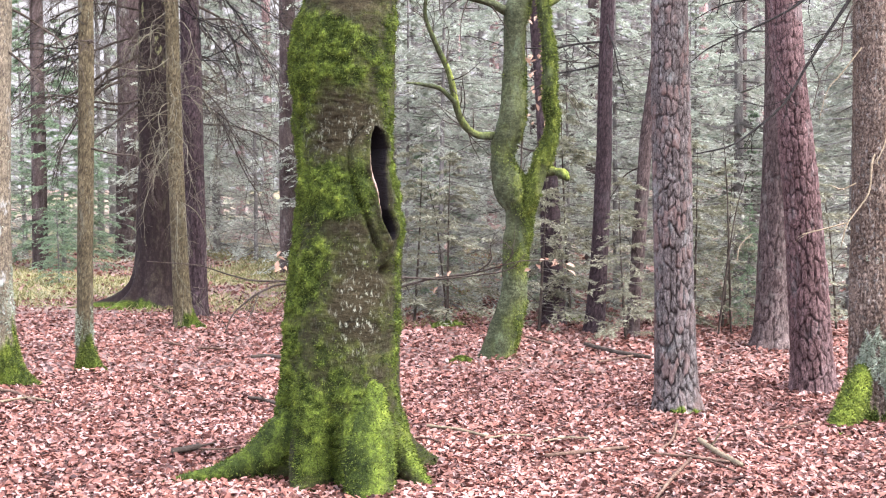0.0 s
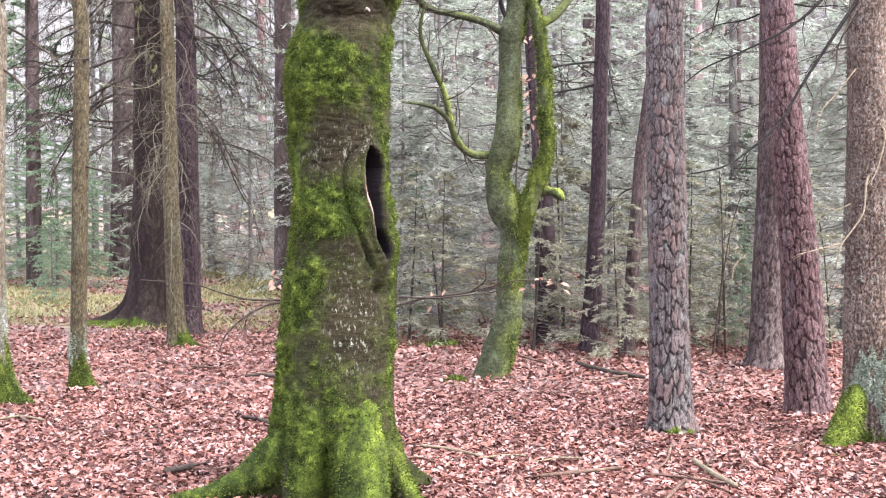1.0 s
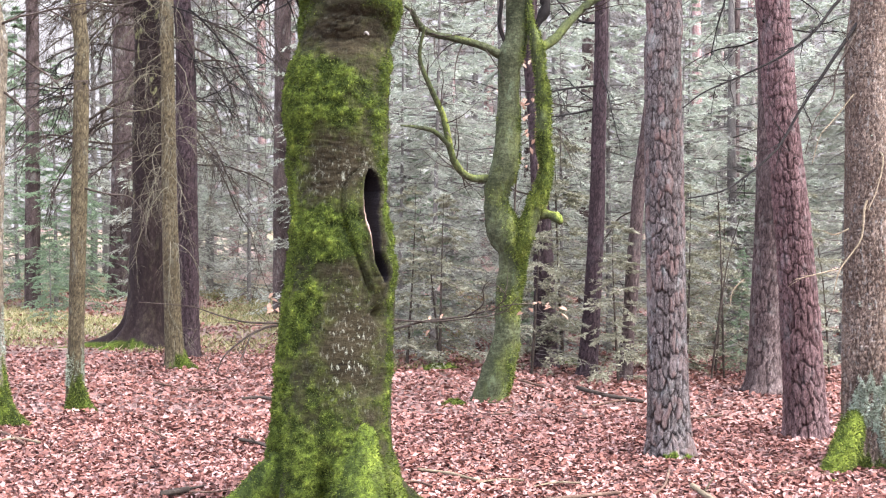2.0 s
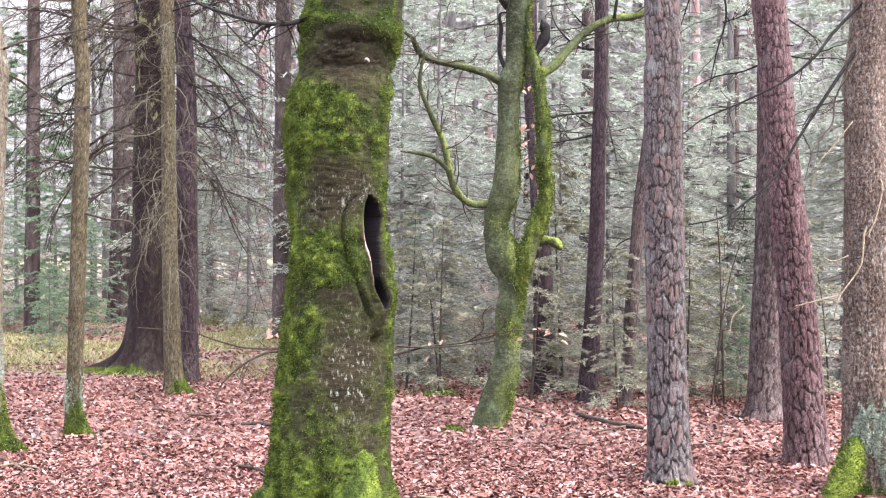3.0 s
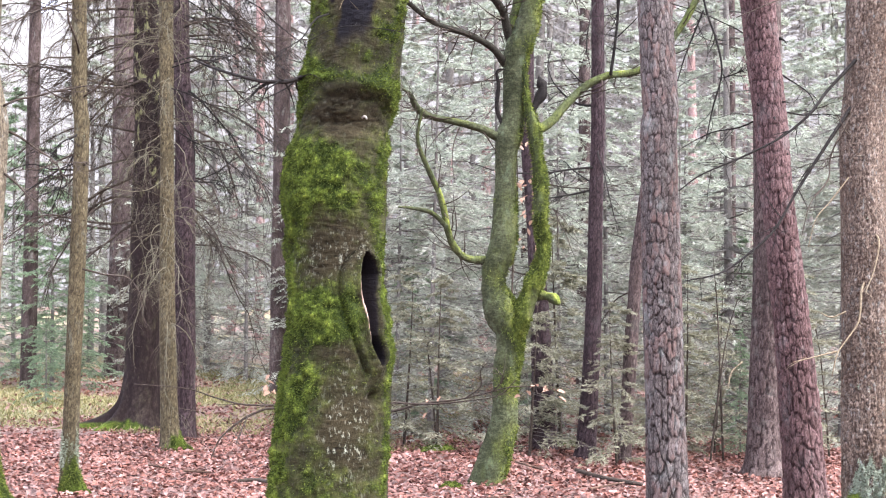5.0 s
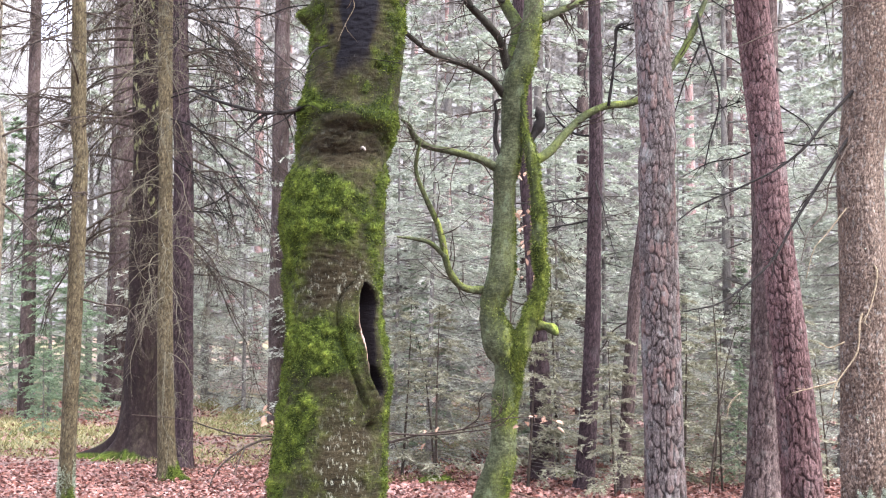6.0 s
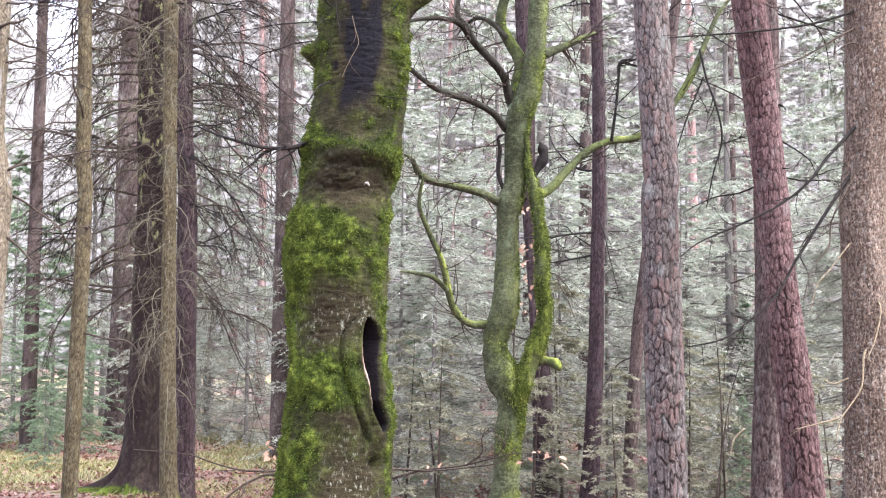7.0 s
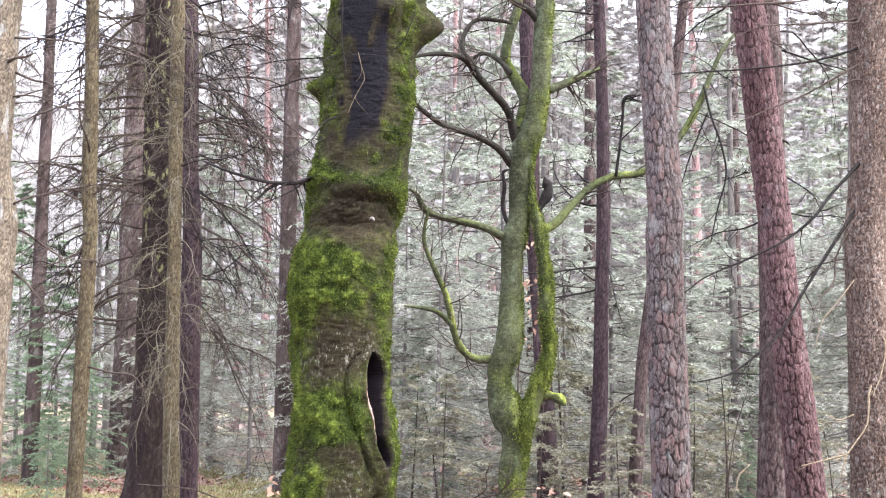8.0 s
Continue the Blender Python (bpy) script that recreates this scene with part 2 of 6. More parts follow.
red_pine_bark = bark_material("red_pine_bark", [(0.34, (0.0415, 0.0239, 0.0227)), (0.45, (0.0845, 0.0493, 0.0477)), (0.55, (0.1284, 0.0797, 0.0779)), (0.7, (0.219, 0.1591, 0.1551))], 60, (1, 1, 0.2), (0.0151, 0.008, 0.0083), MOSS, (0.2719, 0.2865, 0.2724), bump=0.9)
dusk_pine_bark = bark_material("dusk_pine_bark", [(0.34, (0.0295, 0.0203, 0.0185)), (0.45, (0.0638, 0.0451, 0.0412)), (0.55, (0.103, 0.0759, 0.07)), (0.68, (0.1962, 0.1585, 0.1446))], 45, (1, 1, 0.3), (0.0157, 0.0096, 0.0097), MOSS, (0.2747, 0.2787, 0.2454), bump=0.9)
dark_pine_bark = bark_material("dark_pine_bark", [(0.34, (0.0173, 0.0111, 0.0117)), (0.45, (0.0377, 0.0248, 0.0263)), (0.55, (0.0609, 0.0418, 0.0446)), (0.68, (0.1159, 0.0872, 0.0922))], 45, (1, 1, 0.3), (0.0092, 0.0052, 0.0062), MOSS, (0.1624, 0.1533, 0.1565), bump=0.9)
dark_bark = bark_material("dark_spruce_bark", [(0.3, (0.0096, 0.0059, 0.0069)), (0.5, (0.0244, 0.0161, 0.0156)), (0.7, (0.0674, 0.0538, 0.0394))], 30, (1, 1, 0.5), (0.0162, 0.0108, 0.0105), MOSS, (0.189, 0.1884, 0.0927), fleck=11.0)
spruce_bark = bark_material("spruce_bark", [(0.34, (0.0407, 0.0282, 0.0208)), (0.47, (0.102, 0.073, 0.0554)), (0.58, (0.1887, 0.1442, 0.1139)), (0.72, (0.3672, 0.3021, 0.2525))], 60, (1, 1, 0.8), (0.0306, 0.0195, 0.0158), MOSS, (0.3468, 0.3899, 0.3762), bump=1.0, fleck=45.0)
far_pine_bark = bark_material("orange_pine_bark", [(0.34, (0.16, 0.095, 0.085)), (0.47, (0.27, 0.175, 0.16)), (0.6, (0.36, 0.25, 0.235)), (0.72, (0.46, 0.36, 0.345))], 30, (1, 1, 0.3), (0.1, 0.06, 0.055), MOSS, (0.36, 0.36, 0.36))
olive_bark = bark_material("olive_spruce_bark", [(0.34, (0.039, 0.0316, 0.0187)), (0.5, (0.0837, 0.0674, 0.0384)), (0.66, (0.1562, 0.1275, 0.0771))], 50, (1, 1, 0.5), (0.0196, 0.0143, 0.0094), MOSS, (0.2119, 0.2143, 0.1684), bump=0.9)
pale_spruce_bark = bark_material("pale_scaly_spruce_bark", [(0.34, (0.068, 0.0564, 0.041)), (0.5, (0.1458, 0.1203, 0.0842)), (0.66, (0.2723, 0.2278, 0.1693))], 50, (1, 1, 0.5), (0.0342, 0.0255, 0.0205), MOSS, (0.3695, 0.3826, 0.3695), bump=0.9)

# ---- trunk lines: x, y, z and radius in metres ----
BEECH_AXIS = [
    (-0.498, 6.45, -0.063, 0.2903), (-0.505, 6.45, 0.338, 0.2874), (-0.503, 6.45, 0.452, 0.2776), (-0.492, 6.45, 0.679, 0.2734),
    (-0.481, 6.45, 0.905, 0.2758), (-0.469, 6.45, 1.103, 0.2702), (-0.455, 6.45, 1.25, 0.262), (-0.46, 6.45, 1.39, 0.25),
    (-0.471, 6.45, 1.52, 0.234), (-0.477, 6.45, 1.66, 0.23), (-0.477, 6.45, 1.75, 0.232), (-0.481, 6.45, 1.858, 0.2408),
    (-0.495, 6.45, 1.969, 0.2548), (-0.496, 6.45, 2.093, 0.2562), (-0.478, 6.45, 2.218, 0.2478), (-0.453, 6.45, 2.355, 0.2226),
    (-0.43, 6.45, 2.508, 0.2394), (-0.409, 6.45, 2.652, 0.2324), (-0.389, 6.45, 2.797, 0.2324), (-0.378, 6.45, 2.942, 0.2352),
    (-0.376, 6.45, 3.088, 0.2296), (-0.377, 6.45, 3.235, 0.2254), (-0.363, 6.45, 3.382, 0.2282), (-0.337, 6.45, 3.53, 0.2282),
    (-0.304, 6.45, 3.889, 0.2254),
]
BEECH_AXIS += [
    (-0.257, 6.45, 4.742, 0.2071),
]
FORK_TRUNK = [
    (0.405, 10.45, -0.06, 0.165), (0.423, 10.45, 0.004, 0.1441), (0.545, 10.45, 0.399, 0.1164), (0.577, 10.45, 0.628, 0.1026),
    (0.58, 10.45, 0.856, 0.1024), (0.607, 10.45, 1.084, 0.1069), (0.611, 10.45, 1.221, 0.1159), (0.584, 10.45, 1.311, 0.1385),
    (0.533, 10.45, 1.425, 0.1384), (0.485, 10.45, 1.538, 0.1043), (0.474, 10.45, 1.629, 0.0929), (0.498, 10.45, 1.764, 0.1042),
    (0.53, 10.45, 1.854, 0.1087), (0.559, 10.45, 1.99, 0.1063), (0.571, 10.45, 2.439, 0.088), (0.57, 10.45, 2.658, 0.0892),
    (0.589, 10.45, 2.797, 0.1008), (0.629, 10.45, 2.983, 0.0872), (0.646, 10.45, 3.448, 0.0992), (0.727, 10.45, 3.684, 0.0994),
    (0.761, 10.45, 3.825, 0.088), (0.794, 10.45, 4.062, 0.0766), (0.825, 10.45, 4.778, 0.0748), (0.9, 10.45, 5.75, 0.059),
    (0.86, 10.45, 7.24, 0.036),
]
FORK_STEM = [
    (0.64, 10.42, 1.2, 0.08), (0.697, 10.38, 1.335, 0.0744), (0.733, 10.38, 1.425, 0.0699), (0.768, 10.38, 1.538, 0.0653),
    (0.799, 10.38, 1.628, 0.0698), (0.835, 10.38, 1.717, 0.0608), (0.859, 10.38, 1.807, 0.054), (0.875, 10.38, 1.897, 0.0517),
    (0.87, 10.38, 1.986, 0.0562), (0.846, 10.38, 2.12, 0.0561), (0.843, 10.38, 2.388, 0.0538), (0.84, 10.38, 2.522, 0.0515),
    (0.814, 10.38, 2.655, 0.0455), (0.799, 10.38, 2.792, 0.0501), (0.771, 10.38, 2.929, 0.041), (0.745, 10.38, 3.021, 0.0297),
    (0.728, 10.38, 3.136, 0.0228), (0.714, 10.38, 3.297, 0.0183), (0.718, 10.38, 3.381, 0.0183),
]
FORK_BRANCHES = {
    "low_left": [(0.426, 10.45, 1.805, 0.0363), (0.274, 10.379, 1.812, 0.0293), (0.17, 10.307, 1.885, 0.0291), (0.106, 10.236, 2.024, 0.0267), (0.048, 10.164, 2.282, 0.0243), (-0.061, 10.093, 2.515, 0.0197), (-0.138, 10.021, 2.722, 0.0152), (-0.103, 9.95, 2.947, 0.0108)],
    "low_left_twig": [(0.097, 10.2, 2.057, 0.02), (-0.018, 10.133, 2.158, 0.0176), (-0.148, 10.067, 2.188, 0.0153), (-0.277, 10, 2.197, 0.0065)],
    "upper_left": [(0.507, 10.45, 2.796, 0.0386), (0.356, 10.35, 2.855, 0.0315), (0.149, 10.25, 2.894, 0.029), (-0.053, 10.15, 2.923, 0.0265), (-0.142, 10.05, 2.97, 0.0284), (-0.195, 9.95, 3.057, 0.0173), (-0.25, 9.85, 3.085, 0.0086)],
    "arch_low": [(0.561, 10.45, 3.391, 0.0341), (0.438, 10.29, 3.499, 0.0268), (0.251, 10.13, 3.566, 0.0264), (0.025, 9.97, 3.603, 0.0217), (-0.107, 9.81, 3.652, 0.0192), (-0.235, 9.65, 3.724, 0.0168)],
    "arch_high": [(0.66, 10.47, 3.49, 0.045), (0.585, 10.44, 3.634, 0.0386), (0.528, 10.321, 3.794, 0.0314), (0.429, 10.193, 3.894, 0.031), (0.266, 10.064, 4.03, 0.0284), (0.159, 9.936, 4.132, 0.0216), (0.017, 9.807, 4.137, 0.0192), (-0.177, 9.679, 4.091, 0.0147), (-0.302, 9.55, 4.004, 0.0083)],
    "arch_twist": [(0.286, 10, 3.992, 0.0217), (0.223, 10.033, 4.136, 0.0196), (0.151, 10.067, 4.226, 0.0197), (0.159, 10.1, 4.382, 0.0176), (0.262, 10.133, 4.509, 0.0176), (0.467, 10.167, 4.508, 0.0155), (0.537, 10.2, 4.5, 0.0089)],
    "mossy_spur": [(0.62, 10.45, 3.532, 0.05), (0.639, 10.493, 3.762, 0.0502), (0.678, 10.536, 3.962, 0.055), (0.594, 10.579, 4.138, 0.0483), (0.515, 10.621, 4.316, 0.0416), (0.553, 10.664, 4.571, 0.0417), (0.616, 10.707, 4.78, 0.0372), (0.659, 10.75, 5.165, 0.028)],
    "spur_twig": [(0.554, 10.45, 4.153, 0.0227), (0.439, 10.5, 4.283, 0.0205), (0.323, 10.55, 4.342, 0.0161), (0.208, 10.6, 4.281, 0.0115), (0.153, 10.65, 4.221, 0.0069)],
    "right_high": [(0.857, 10.45, 4.016, 0.0409), (1.006, 10.55, 4.099, 0.0321), (1.157, 10.65, 4.188, 0.0278), (1.311, 10.75, 4.278, 0.0187)],
    "right_long": [(0.795, 10.45, 2.837, 0.0363), (0.936, 10.495, 2.933, 0.0388), (1.055, 10.541, 3.071, 0.0344), (1.223, 10.586, 3.236, 0.0322), (1.415, 10.632, 3.336, 0.03), (1.633, 10.677, 3.375, 0.0302), (1.83, 10.723, 3.491, 0.0303), (2.005, 10.768, 3.719, 0.027), (2.144, 10.814, 3.949, 0.03), (2.266, 10.859, 4.231, 0.022), (2.374, 10.905, 4.467, 0.019), (2.508, 10.95, 4.656, 0.0119)],
    "black_stub": [(0.77, 10.4, 2.99, 0.026), (0.81, 10.42, 3.07, 0.03), (0.845, 10.43, 3.13, 0.05), (0.862, 10.43, 3.19, 0.036), (0.85, 10.43, 3.235, 0.044), (0.832, 10.43, 3.285, 0.012)],
    "top_left": [(0.784, 10.45, 4.585, 0.0363), (0.685, 10.375, 4.667, 0.0271), (0.541, 10.3, 4.727, 0.0202), (0.421, 10.225, 4.844, 0.0156), (0.28, 10.15, 4.958, 0.0088)],
    "hang": [(0.566, 10.45, 2.843, 0.0182), (0.494, 10.425, 3.023, 0.0159), (0.505, 10.4, 3.205, 0.0158), (0.489, 10.375, 3.316, 0.0113), (0.547, 10.35, 3.336, 0.0067)],
    "knob": [(0.753, 10.45, 1.456, 0.03), (0.82, 10.412, 1.505, 0.03), (0.862, 10.39, 1.525, 0.045), (0.905, 10.375, 1.518, 0.03), (0.95, 10.34, 1.505, 0.047), (0.985, 10.3, 1.46, 0.022)],
}
PINE_A = [
    (1.479, 8.16, -0.025, 0.1703), (1.478, 8.16, 0.047, 0.1561), (1.473, 8.16, 0.174, 0.1419), (1.467, 8.16, 0.389, 0.1366),
    (1.456, 8.16, 0.819, 0.1277), (1.445, 8.16, 1.175, 0.1242), (1.429, 8.16, 1.706, 0.1189), (1.413, 8.16, 2.233, 0.1171),
    (1.406, 8.16, 2.582, 0.1171), (1.42, 8.16, 2.683, 0.1135), (1.379, 8.16, 3.339, 0.11), (1.342, 8.16, 4.082, 0.1082),
    (1.29, 8.16, 5.224, 0.1029), (1.181, 8.16, 7.611, 0.0887),
]
PINE_B = [
    (2.56, 8.89, -0.016, 0.1701), (2.555, 8.89, 0.055, 0.1546), (2.541, 8.89, 0.212, 0.1469), (2.52, 8.89, 0.525, 0.1372),
    (2.486, 8.89, 0.952, 0.1276), (2.436, 8.89, 1.455, 0.1198), (2.382, 8.89, 1.916, 0.1121), (2.342, 8.89, 2.299, 0.1121),
    (2.313, 8.89, 2.679, 0.116), (2.227, 8.89, 3.43, 0.116), (2.185, 8.89, 3.831, 0.116), (2.127, 8.89, 4.318, 0.1082),
    (1.991, 8.89, 5.561, 0.0966), (1.744, 8.89, 8.161, 0.085),
]
PINE_C = [
    (2.809, 11.13, -0.015, 0.1839), (2.823, 11.13, 0.083, 0.1549), (2.832, 11.13, 0.474, 0.1403), (2.844, 11.13, 0.96, 0.1331),
    (2.859, 11.13, 1.54, 0.1258), (2.858, 11.13, 2.261, 0.1161), (2.843, 11.13, 2.976, 0.1113), (2.871, 11.13, 3.505, 0.1016),
    (2.875, 11.13, 4.509, 0.0919), (2.841, 11.13, 5.018, 0.0919), (2.795, 11.13, 6.575, 0.0823), (2.756, 11.13, 9.834, 0.0629),
]
SPRUCE_D = [
    (2.675, 7.9, -0.099, 0.2233), (2.665, 7.9, 0.024, 0.1975), (2.655, 7.9, 0.181, 0.1717), (2.645, 7.9, 0.355, 0.1649),
    (2.64, 7.9, 0.633, 0.158), (2.636, 7.9, 1.013, 0.1511), (2.633, 7.9, 1.529, 0.146), (2.623, 7.9, 2.04, 0.1443),
    (2.613, 7.9, 2.548, 0.1443), (2.667, 7.9, 2.947, 0.1443), (2.665, 7.9, 3.66, 0.1443), (2.669, 7.9, 4.022, 0.1408),
    (2.685, 7.9, 5.129, 0.134), (2.716, 7.9, 7.445, 0.1202),
]
TREE_E = [
    (-3.159, 9.23, -0.041, 0.1605), (-3.164, 9.23, 0.122, 0.1324), (-3.184, 9.23, 0.325, 0.1284), (-3.198, 9.23, 0.649, 0.1244),
    (-3.2, 9.23, 1.133, 0.1204), (-3.18, 9.23, 1.932, 0.1204), (-3.157, 9.23, 2.724, 0.1184), (-3.224, 9.23, 3.087, 0.1144),
    (-3.216, 9.23, 3.71, 0.1124), (-3.191, 9.23, 4.341, 0.1124), (-3.147, 9.23, 5.632, 0.1003), (-3.066, 9.23, 8.332, 0.0803),
]
TREE_F = [
    (-2.74, 9.9, -0.031, 0.0861), (-2.743, 9.9, 0.044, 0.0732), (-2.744, 9.9, 0.24, 0.0646), (-2.733, 9.9, 0.674, 0.0603),
    (-2.715, 9.9, 1.536, 0.0581), (-2.705, 9.9, 2.177, 0.0581), (-2.699, 9.9, 2.813, 0.056), (-2.721, 9.9, 2.99, 0.056),
    (-2.738, 9.9, 3.877, 0.0538), (-2.759, 9.9, 4.554, 0.0517), (-2.792, 9.9, 5.937, 0.0473), (-2.849, 9.9, 8.831, 0.0366),
]
SPRUCE_G = [
    (-3.306, 14.67, -0.032, 0.287), (-3.298, 14.67, 0.083, 0.2424), (-3.289, 14.67, 0.276, 0.2169), (-3.272, 14.67, 0.597, 0.1977),
    (-3.253, 14.67, 1.553, 0.185), (-3.218, 14.67, 2.818, 0.185), (-3.197, 14.67, 3.445, 0.1913), (-3.231, 14.67, 4.021, 0.1913),
    (-3.255, 14.67, 5.342, 0.1913), (-3.28, 14.67, 6.012, 0.1913), (-3.338, 14.67, 8.061, 0.1786), (-3.5, 14.67, 12.347, 0.1403),
]
TREE_H = [
    (-2.541, 12.75, -0.022, 0.1275), (-2.557, 12.75, 0.073, 0.0998), (-2.575, 12.75, 0.436, 0.0859), (-2.596, 12.75, 0.993, 0.0804),
    (-2.612, 12.75, 1.546, 0.0748), (-2.632, 12.75, 2.645, 0.0693), (-2.642, 12.75, 3.191, 0.0665), (-2.667, 12.75, 4.271, 0.0693),
    (-2.686, 12.75, 5.431, 0.0665), (-2.717, 12.75, 7.213, 0.0554), (-2.804, 12.75, 10.939, 0.0388),
]
PINE_I = [
    (-2.58, 13.67, -0.018, 0.1189), (-2.585, 13.67, 0.06, 0.104), (-2.596, 13.67, 0.658, 0.104), (-2.616, 13.67, 1.55, 0.107),
    (-2.633, 13.67, 2.728, 0.104), (-2.644, 13.67, 3.313, 0.101), (-2.692, 13.67, 3.857, 0.0951), (-2.752, 13.67, 5.713, 0.0921),
    (-2.801, 13.67, 7.623, 0.0832), (-2.943, 13.67, 11.617, 0.0654),
]
PINE_J = [
    (-5.52, 22.7, -0.057, 0.2763), (-5.506, 22.7, 0.201, 0.227), (-5.477, 22.7, 1.582, 0.2073), (-5.437, 22.7, 3.052, 0.2073),
    (-5.467, 22.7, 6.383, 0.1875), (-5.398, 22.7, 8.448, 0.1777), (-5.42, 22.7, 11.619, 0.1678),
]
PINE_K = [
    (1.429, 12.2, -0.026, 0.1167), (1.434, 12.2, 0.081, 0.0981), (1.458, 12.2, 0.482, 0.0875), (1.486, 12.2, 1.015, 0.0796),
    (1.507, 12.2, 1.808, 0.0716), (1.522, 12.2, 2.596, 0.0663), (1.529, 12.2, 3.118, 0.0663), (1.521, 12.2, 4.216, 0.0583),
    (1.487, 12.2, 5.326, 0.0557), (1.462, 12.2, 7.033, 0.053), (1.422, 12.2, 10.603, 0.0424),
]
PINE_L = [
    (1.085, 12.8, -0.028, 0.1447), (1.085, 12.8, 0.067, 0.1224), (1.077, 12.8, 0.544, 0.1113), (1.051, 12.8, 1.269, 0.1002),
    (0.986, 12.8, 2.1, 0.0779), (0.904, 12.8, 3.197, 0.0723), (0.883, 12.8, 4.048, 0.0751), (0.816, 12.8, 5.5, 0.0751),
    (0.715, 12.8, 7.289, 0.0668), (0.594, 12.8, 11.032, 0.0501),
]
PINE_M = [
    (1.733, 11.9, -0.078, 0.0776), (1.743, 11.9, 0.011, 0.0647), (1.77, 11.9, 0.507, 0.0621), (1.807, 11.9, 1.026, 0.0595),
    (1.85, 11.9, 1.801, 0.0569), (1.945, 11.9, 2.569, 0.0543), (2.01, 11.9, 3.078, 0.0517), (2.07, 11.9, 3.623, 0.0517),
    (2.25, 11.9, 5.242, 0.0466),
]
SIDE_BRANCH =  [(-0.629, 6.4, 2.606, 0.0167), (-0.666, 6.35, 2.58, 0.0124), (-0.732, 6.32, 2.557, 0.011), (-0.841, 6.3, 2.555, 0.0096), (-0.966, 6.3, 2.582, 0.0082), (-1.087, 6.35, 2.625, 0.0069), (-1.196, 6.4, 2.675, 0.0042)]
SPRUCE_BRANCHES = [
    [(2.571, 7.85, 2.99, 0.0239), (2.467, 7.8, 2.885, 0.0203), (2.346, 7.75, 2.761, 0.0185), (2.227, 7.7, 2.615, 0.0167), (2.043, 7.65, 2.47, 0.0133), (1.794, 7.6, 2.343, 0.0116), (1.55, 7.55, 2.235, 0.0098), (1.415, 7.5, 2.137, 0.0065)],
    [(2.566, 7.85, 2.745, 0.0239), (2.351, 7.783, 2.439, 0.0203), (2.157, 7.717, 2.157, 0.0168), (2.001, 7.65, 1.916, 0.015), (1.817, 7.583, 1.762, 0.0132), (1.653, 7.517, 1.661, 0.0114), (1.444, 7.45, 1.615, 0.0065)],
    [(2.586, 7.85, 3.718, 0.0171), (2.482, 7.8, 3.66, 0.0153), (2.223, 7.75, 3.579, 0.0135), (1.865, 7.7, 3.519, 0.0117), (1.546, 7.65, 3.481, 0.01), (1.367, 7.6, 3.452, 0.0066)],
]
SPRUCE_BRANCHES += [
    [(2.584, 7.85, 3.603, 0.0154), (2.476, 7.787, 3.54, 0.0135), (2.213, 7.725, 3.38, 0.0101), (1.989, 7.662, 3.275, 0.0083), (1.77, 7.6, 3.172, 0.005)],
    [(2.59, 7.85, 3.898, 0.0137), (2.483, 7.812, 3.86, 0.0119), (2.234, 7.775, 3.824, 0.0101), (1.946, 7.737, 3.794, 0.0067), (1.729, 7.7, 3.699, 0.005)],
    [(2.594, 7.85, 4.114, 0.0171), (2.243, 7.762, 3.974, 0.0135), (1.863, 7.675, 3.913, 0.0117), (1.536, 7.588, 3.86, 0.0099), (1.327, 7.5, 3.837, 0.0065)],
    [(2.496, 7.8, 2.615, 0.0136), (2.374, 7.75, 2.384, 0.0101), (2.339, 7.7, 2.226, 0.01), (2.221, 7.65, 2.086, 0.0067), (2.153, 7.6, 1.883, 0.005)],
]
PALE_TWIGS = [
    [(2.584, 7.78, 1.629, 0.0135), (2.55, 7.744, 1.562, 0.0118), (2.525, 7.708, 1.394, 0.0101), (2.438, 7.672, 1.278, 0.0083), (2.372, 7.636, 1.196, 0.0083), (2.33, 7.6, 1.065, 0.005)],
    [(2.416, 7.78, 1.207, 0.0085), (2.262, 7.69, 1.177, 0.0067), (2.104, 7.6, 1.148, 0.005)],
    [(2.488, 7.78, 2.249, 0.0085), (2.355, 7.72, 2.094, 0.0067), (2.256, 7.66, 1.991, 0.005), (2.192, 7.6, 1.823, 0.005)],
    [(2.629, 7.78, 1.931, 0.0101), (2.656, 7.737, 1.862, 0.0101), (2.611, 7.693, 1.693, 0.0067), (2.544, 7.65, 1.56, 0.0067)],
    [(2.47, 7.78, 1.444, 0.0085), (2.373, 7.74, 1.411, 0.0067), (2.294, 7.7, 1.435, 0.005)],
    [(1.901, 8, 1.129, 0.007), (1.821, 7.95, 1.062, 0.0069), (1.793, 7.9, 0.972, 0.0052)],
]
HANGING_TWIGS = [
    [(2.205, 10.8, 4.167, 0.0188), (2.257, 10.76, 3.891, 0.0164), (2.332, 10.72, 3.642, 0.0163), (2.364, 10.68, 3.372, 0.0139), (2.282, 10.64, 3.08, 0.0116), (2.215, 10.6, 2.792, 0.0069)],
    [(2.237, 10.8, 3.923, 0.0141), (2.162, 10.767, 3.745, 0.014), (2.078, 10.733, 3.545, 0.0117), (1.99, 10.7, 3.275, 0.007)],
    [(2.366, 10.8, 3.344, 0.0094), (2.498, 10.75, 3.386, 0.0093), (2.581, 10.7, 3.427, 0.0047)],
    [(1.434, 10.6, 3.335, 0.023), (1.467, 10.6, 3.582, 0.0207), (1.491, 10.6, 3.821, 0.0184), (1.505, 10.6, 3.989, 0.0277), (1.599, 10.6, 4.024, 0.0138)],
]
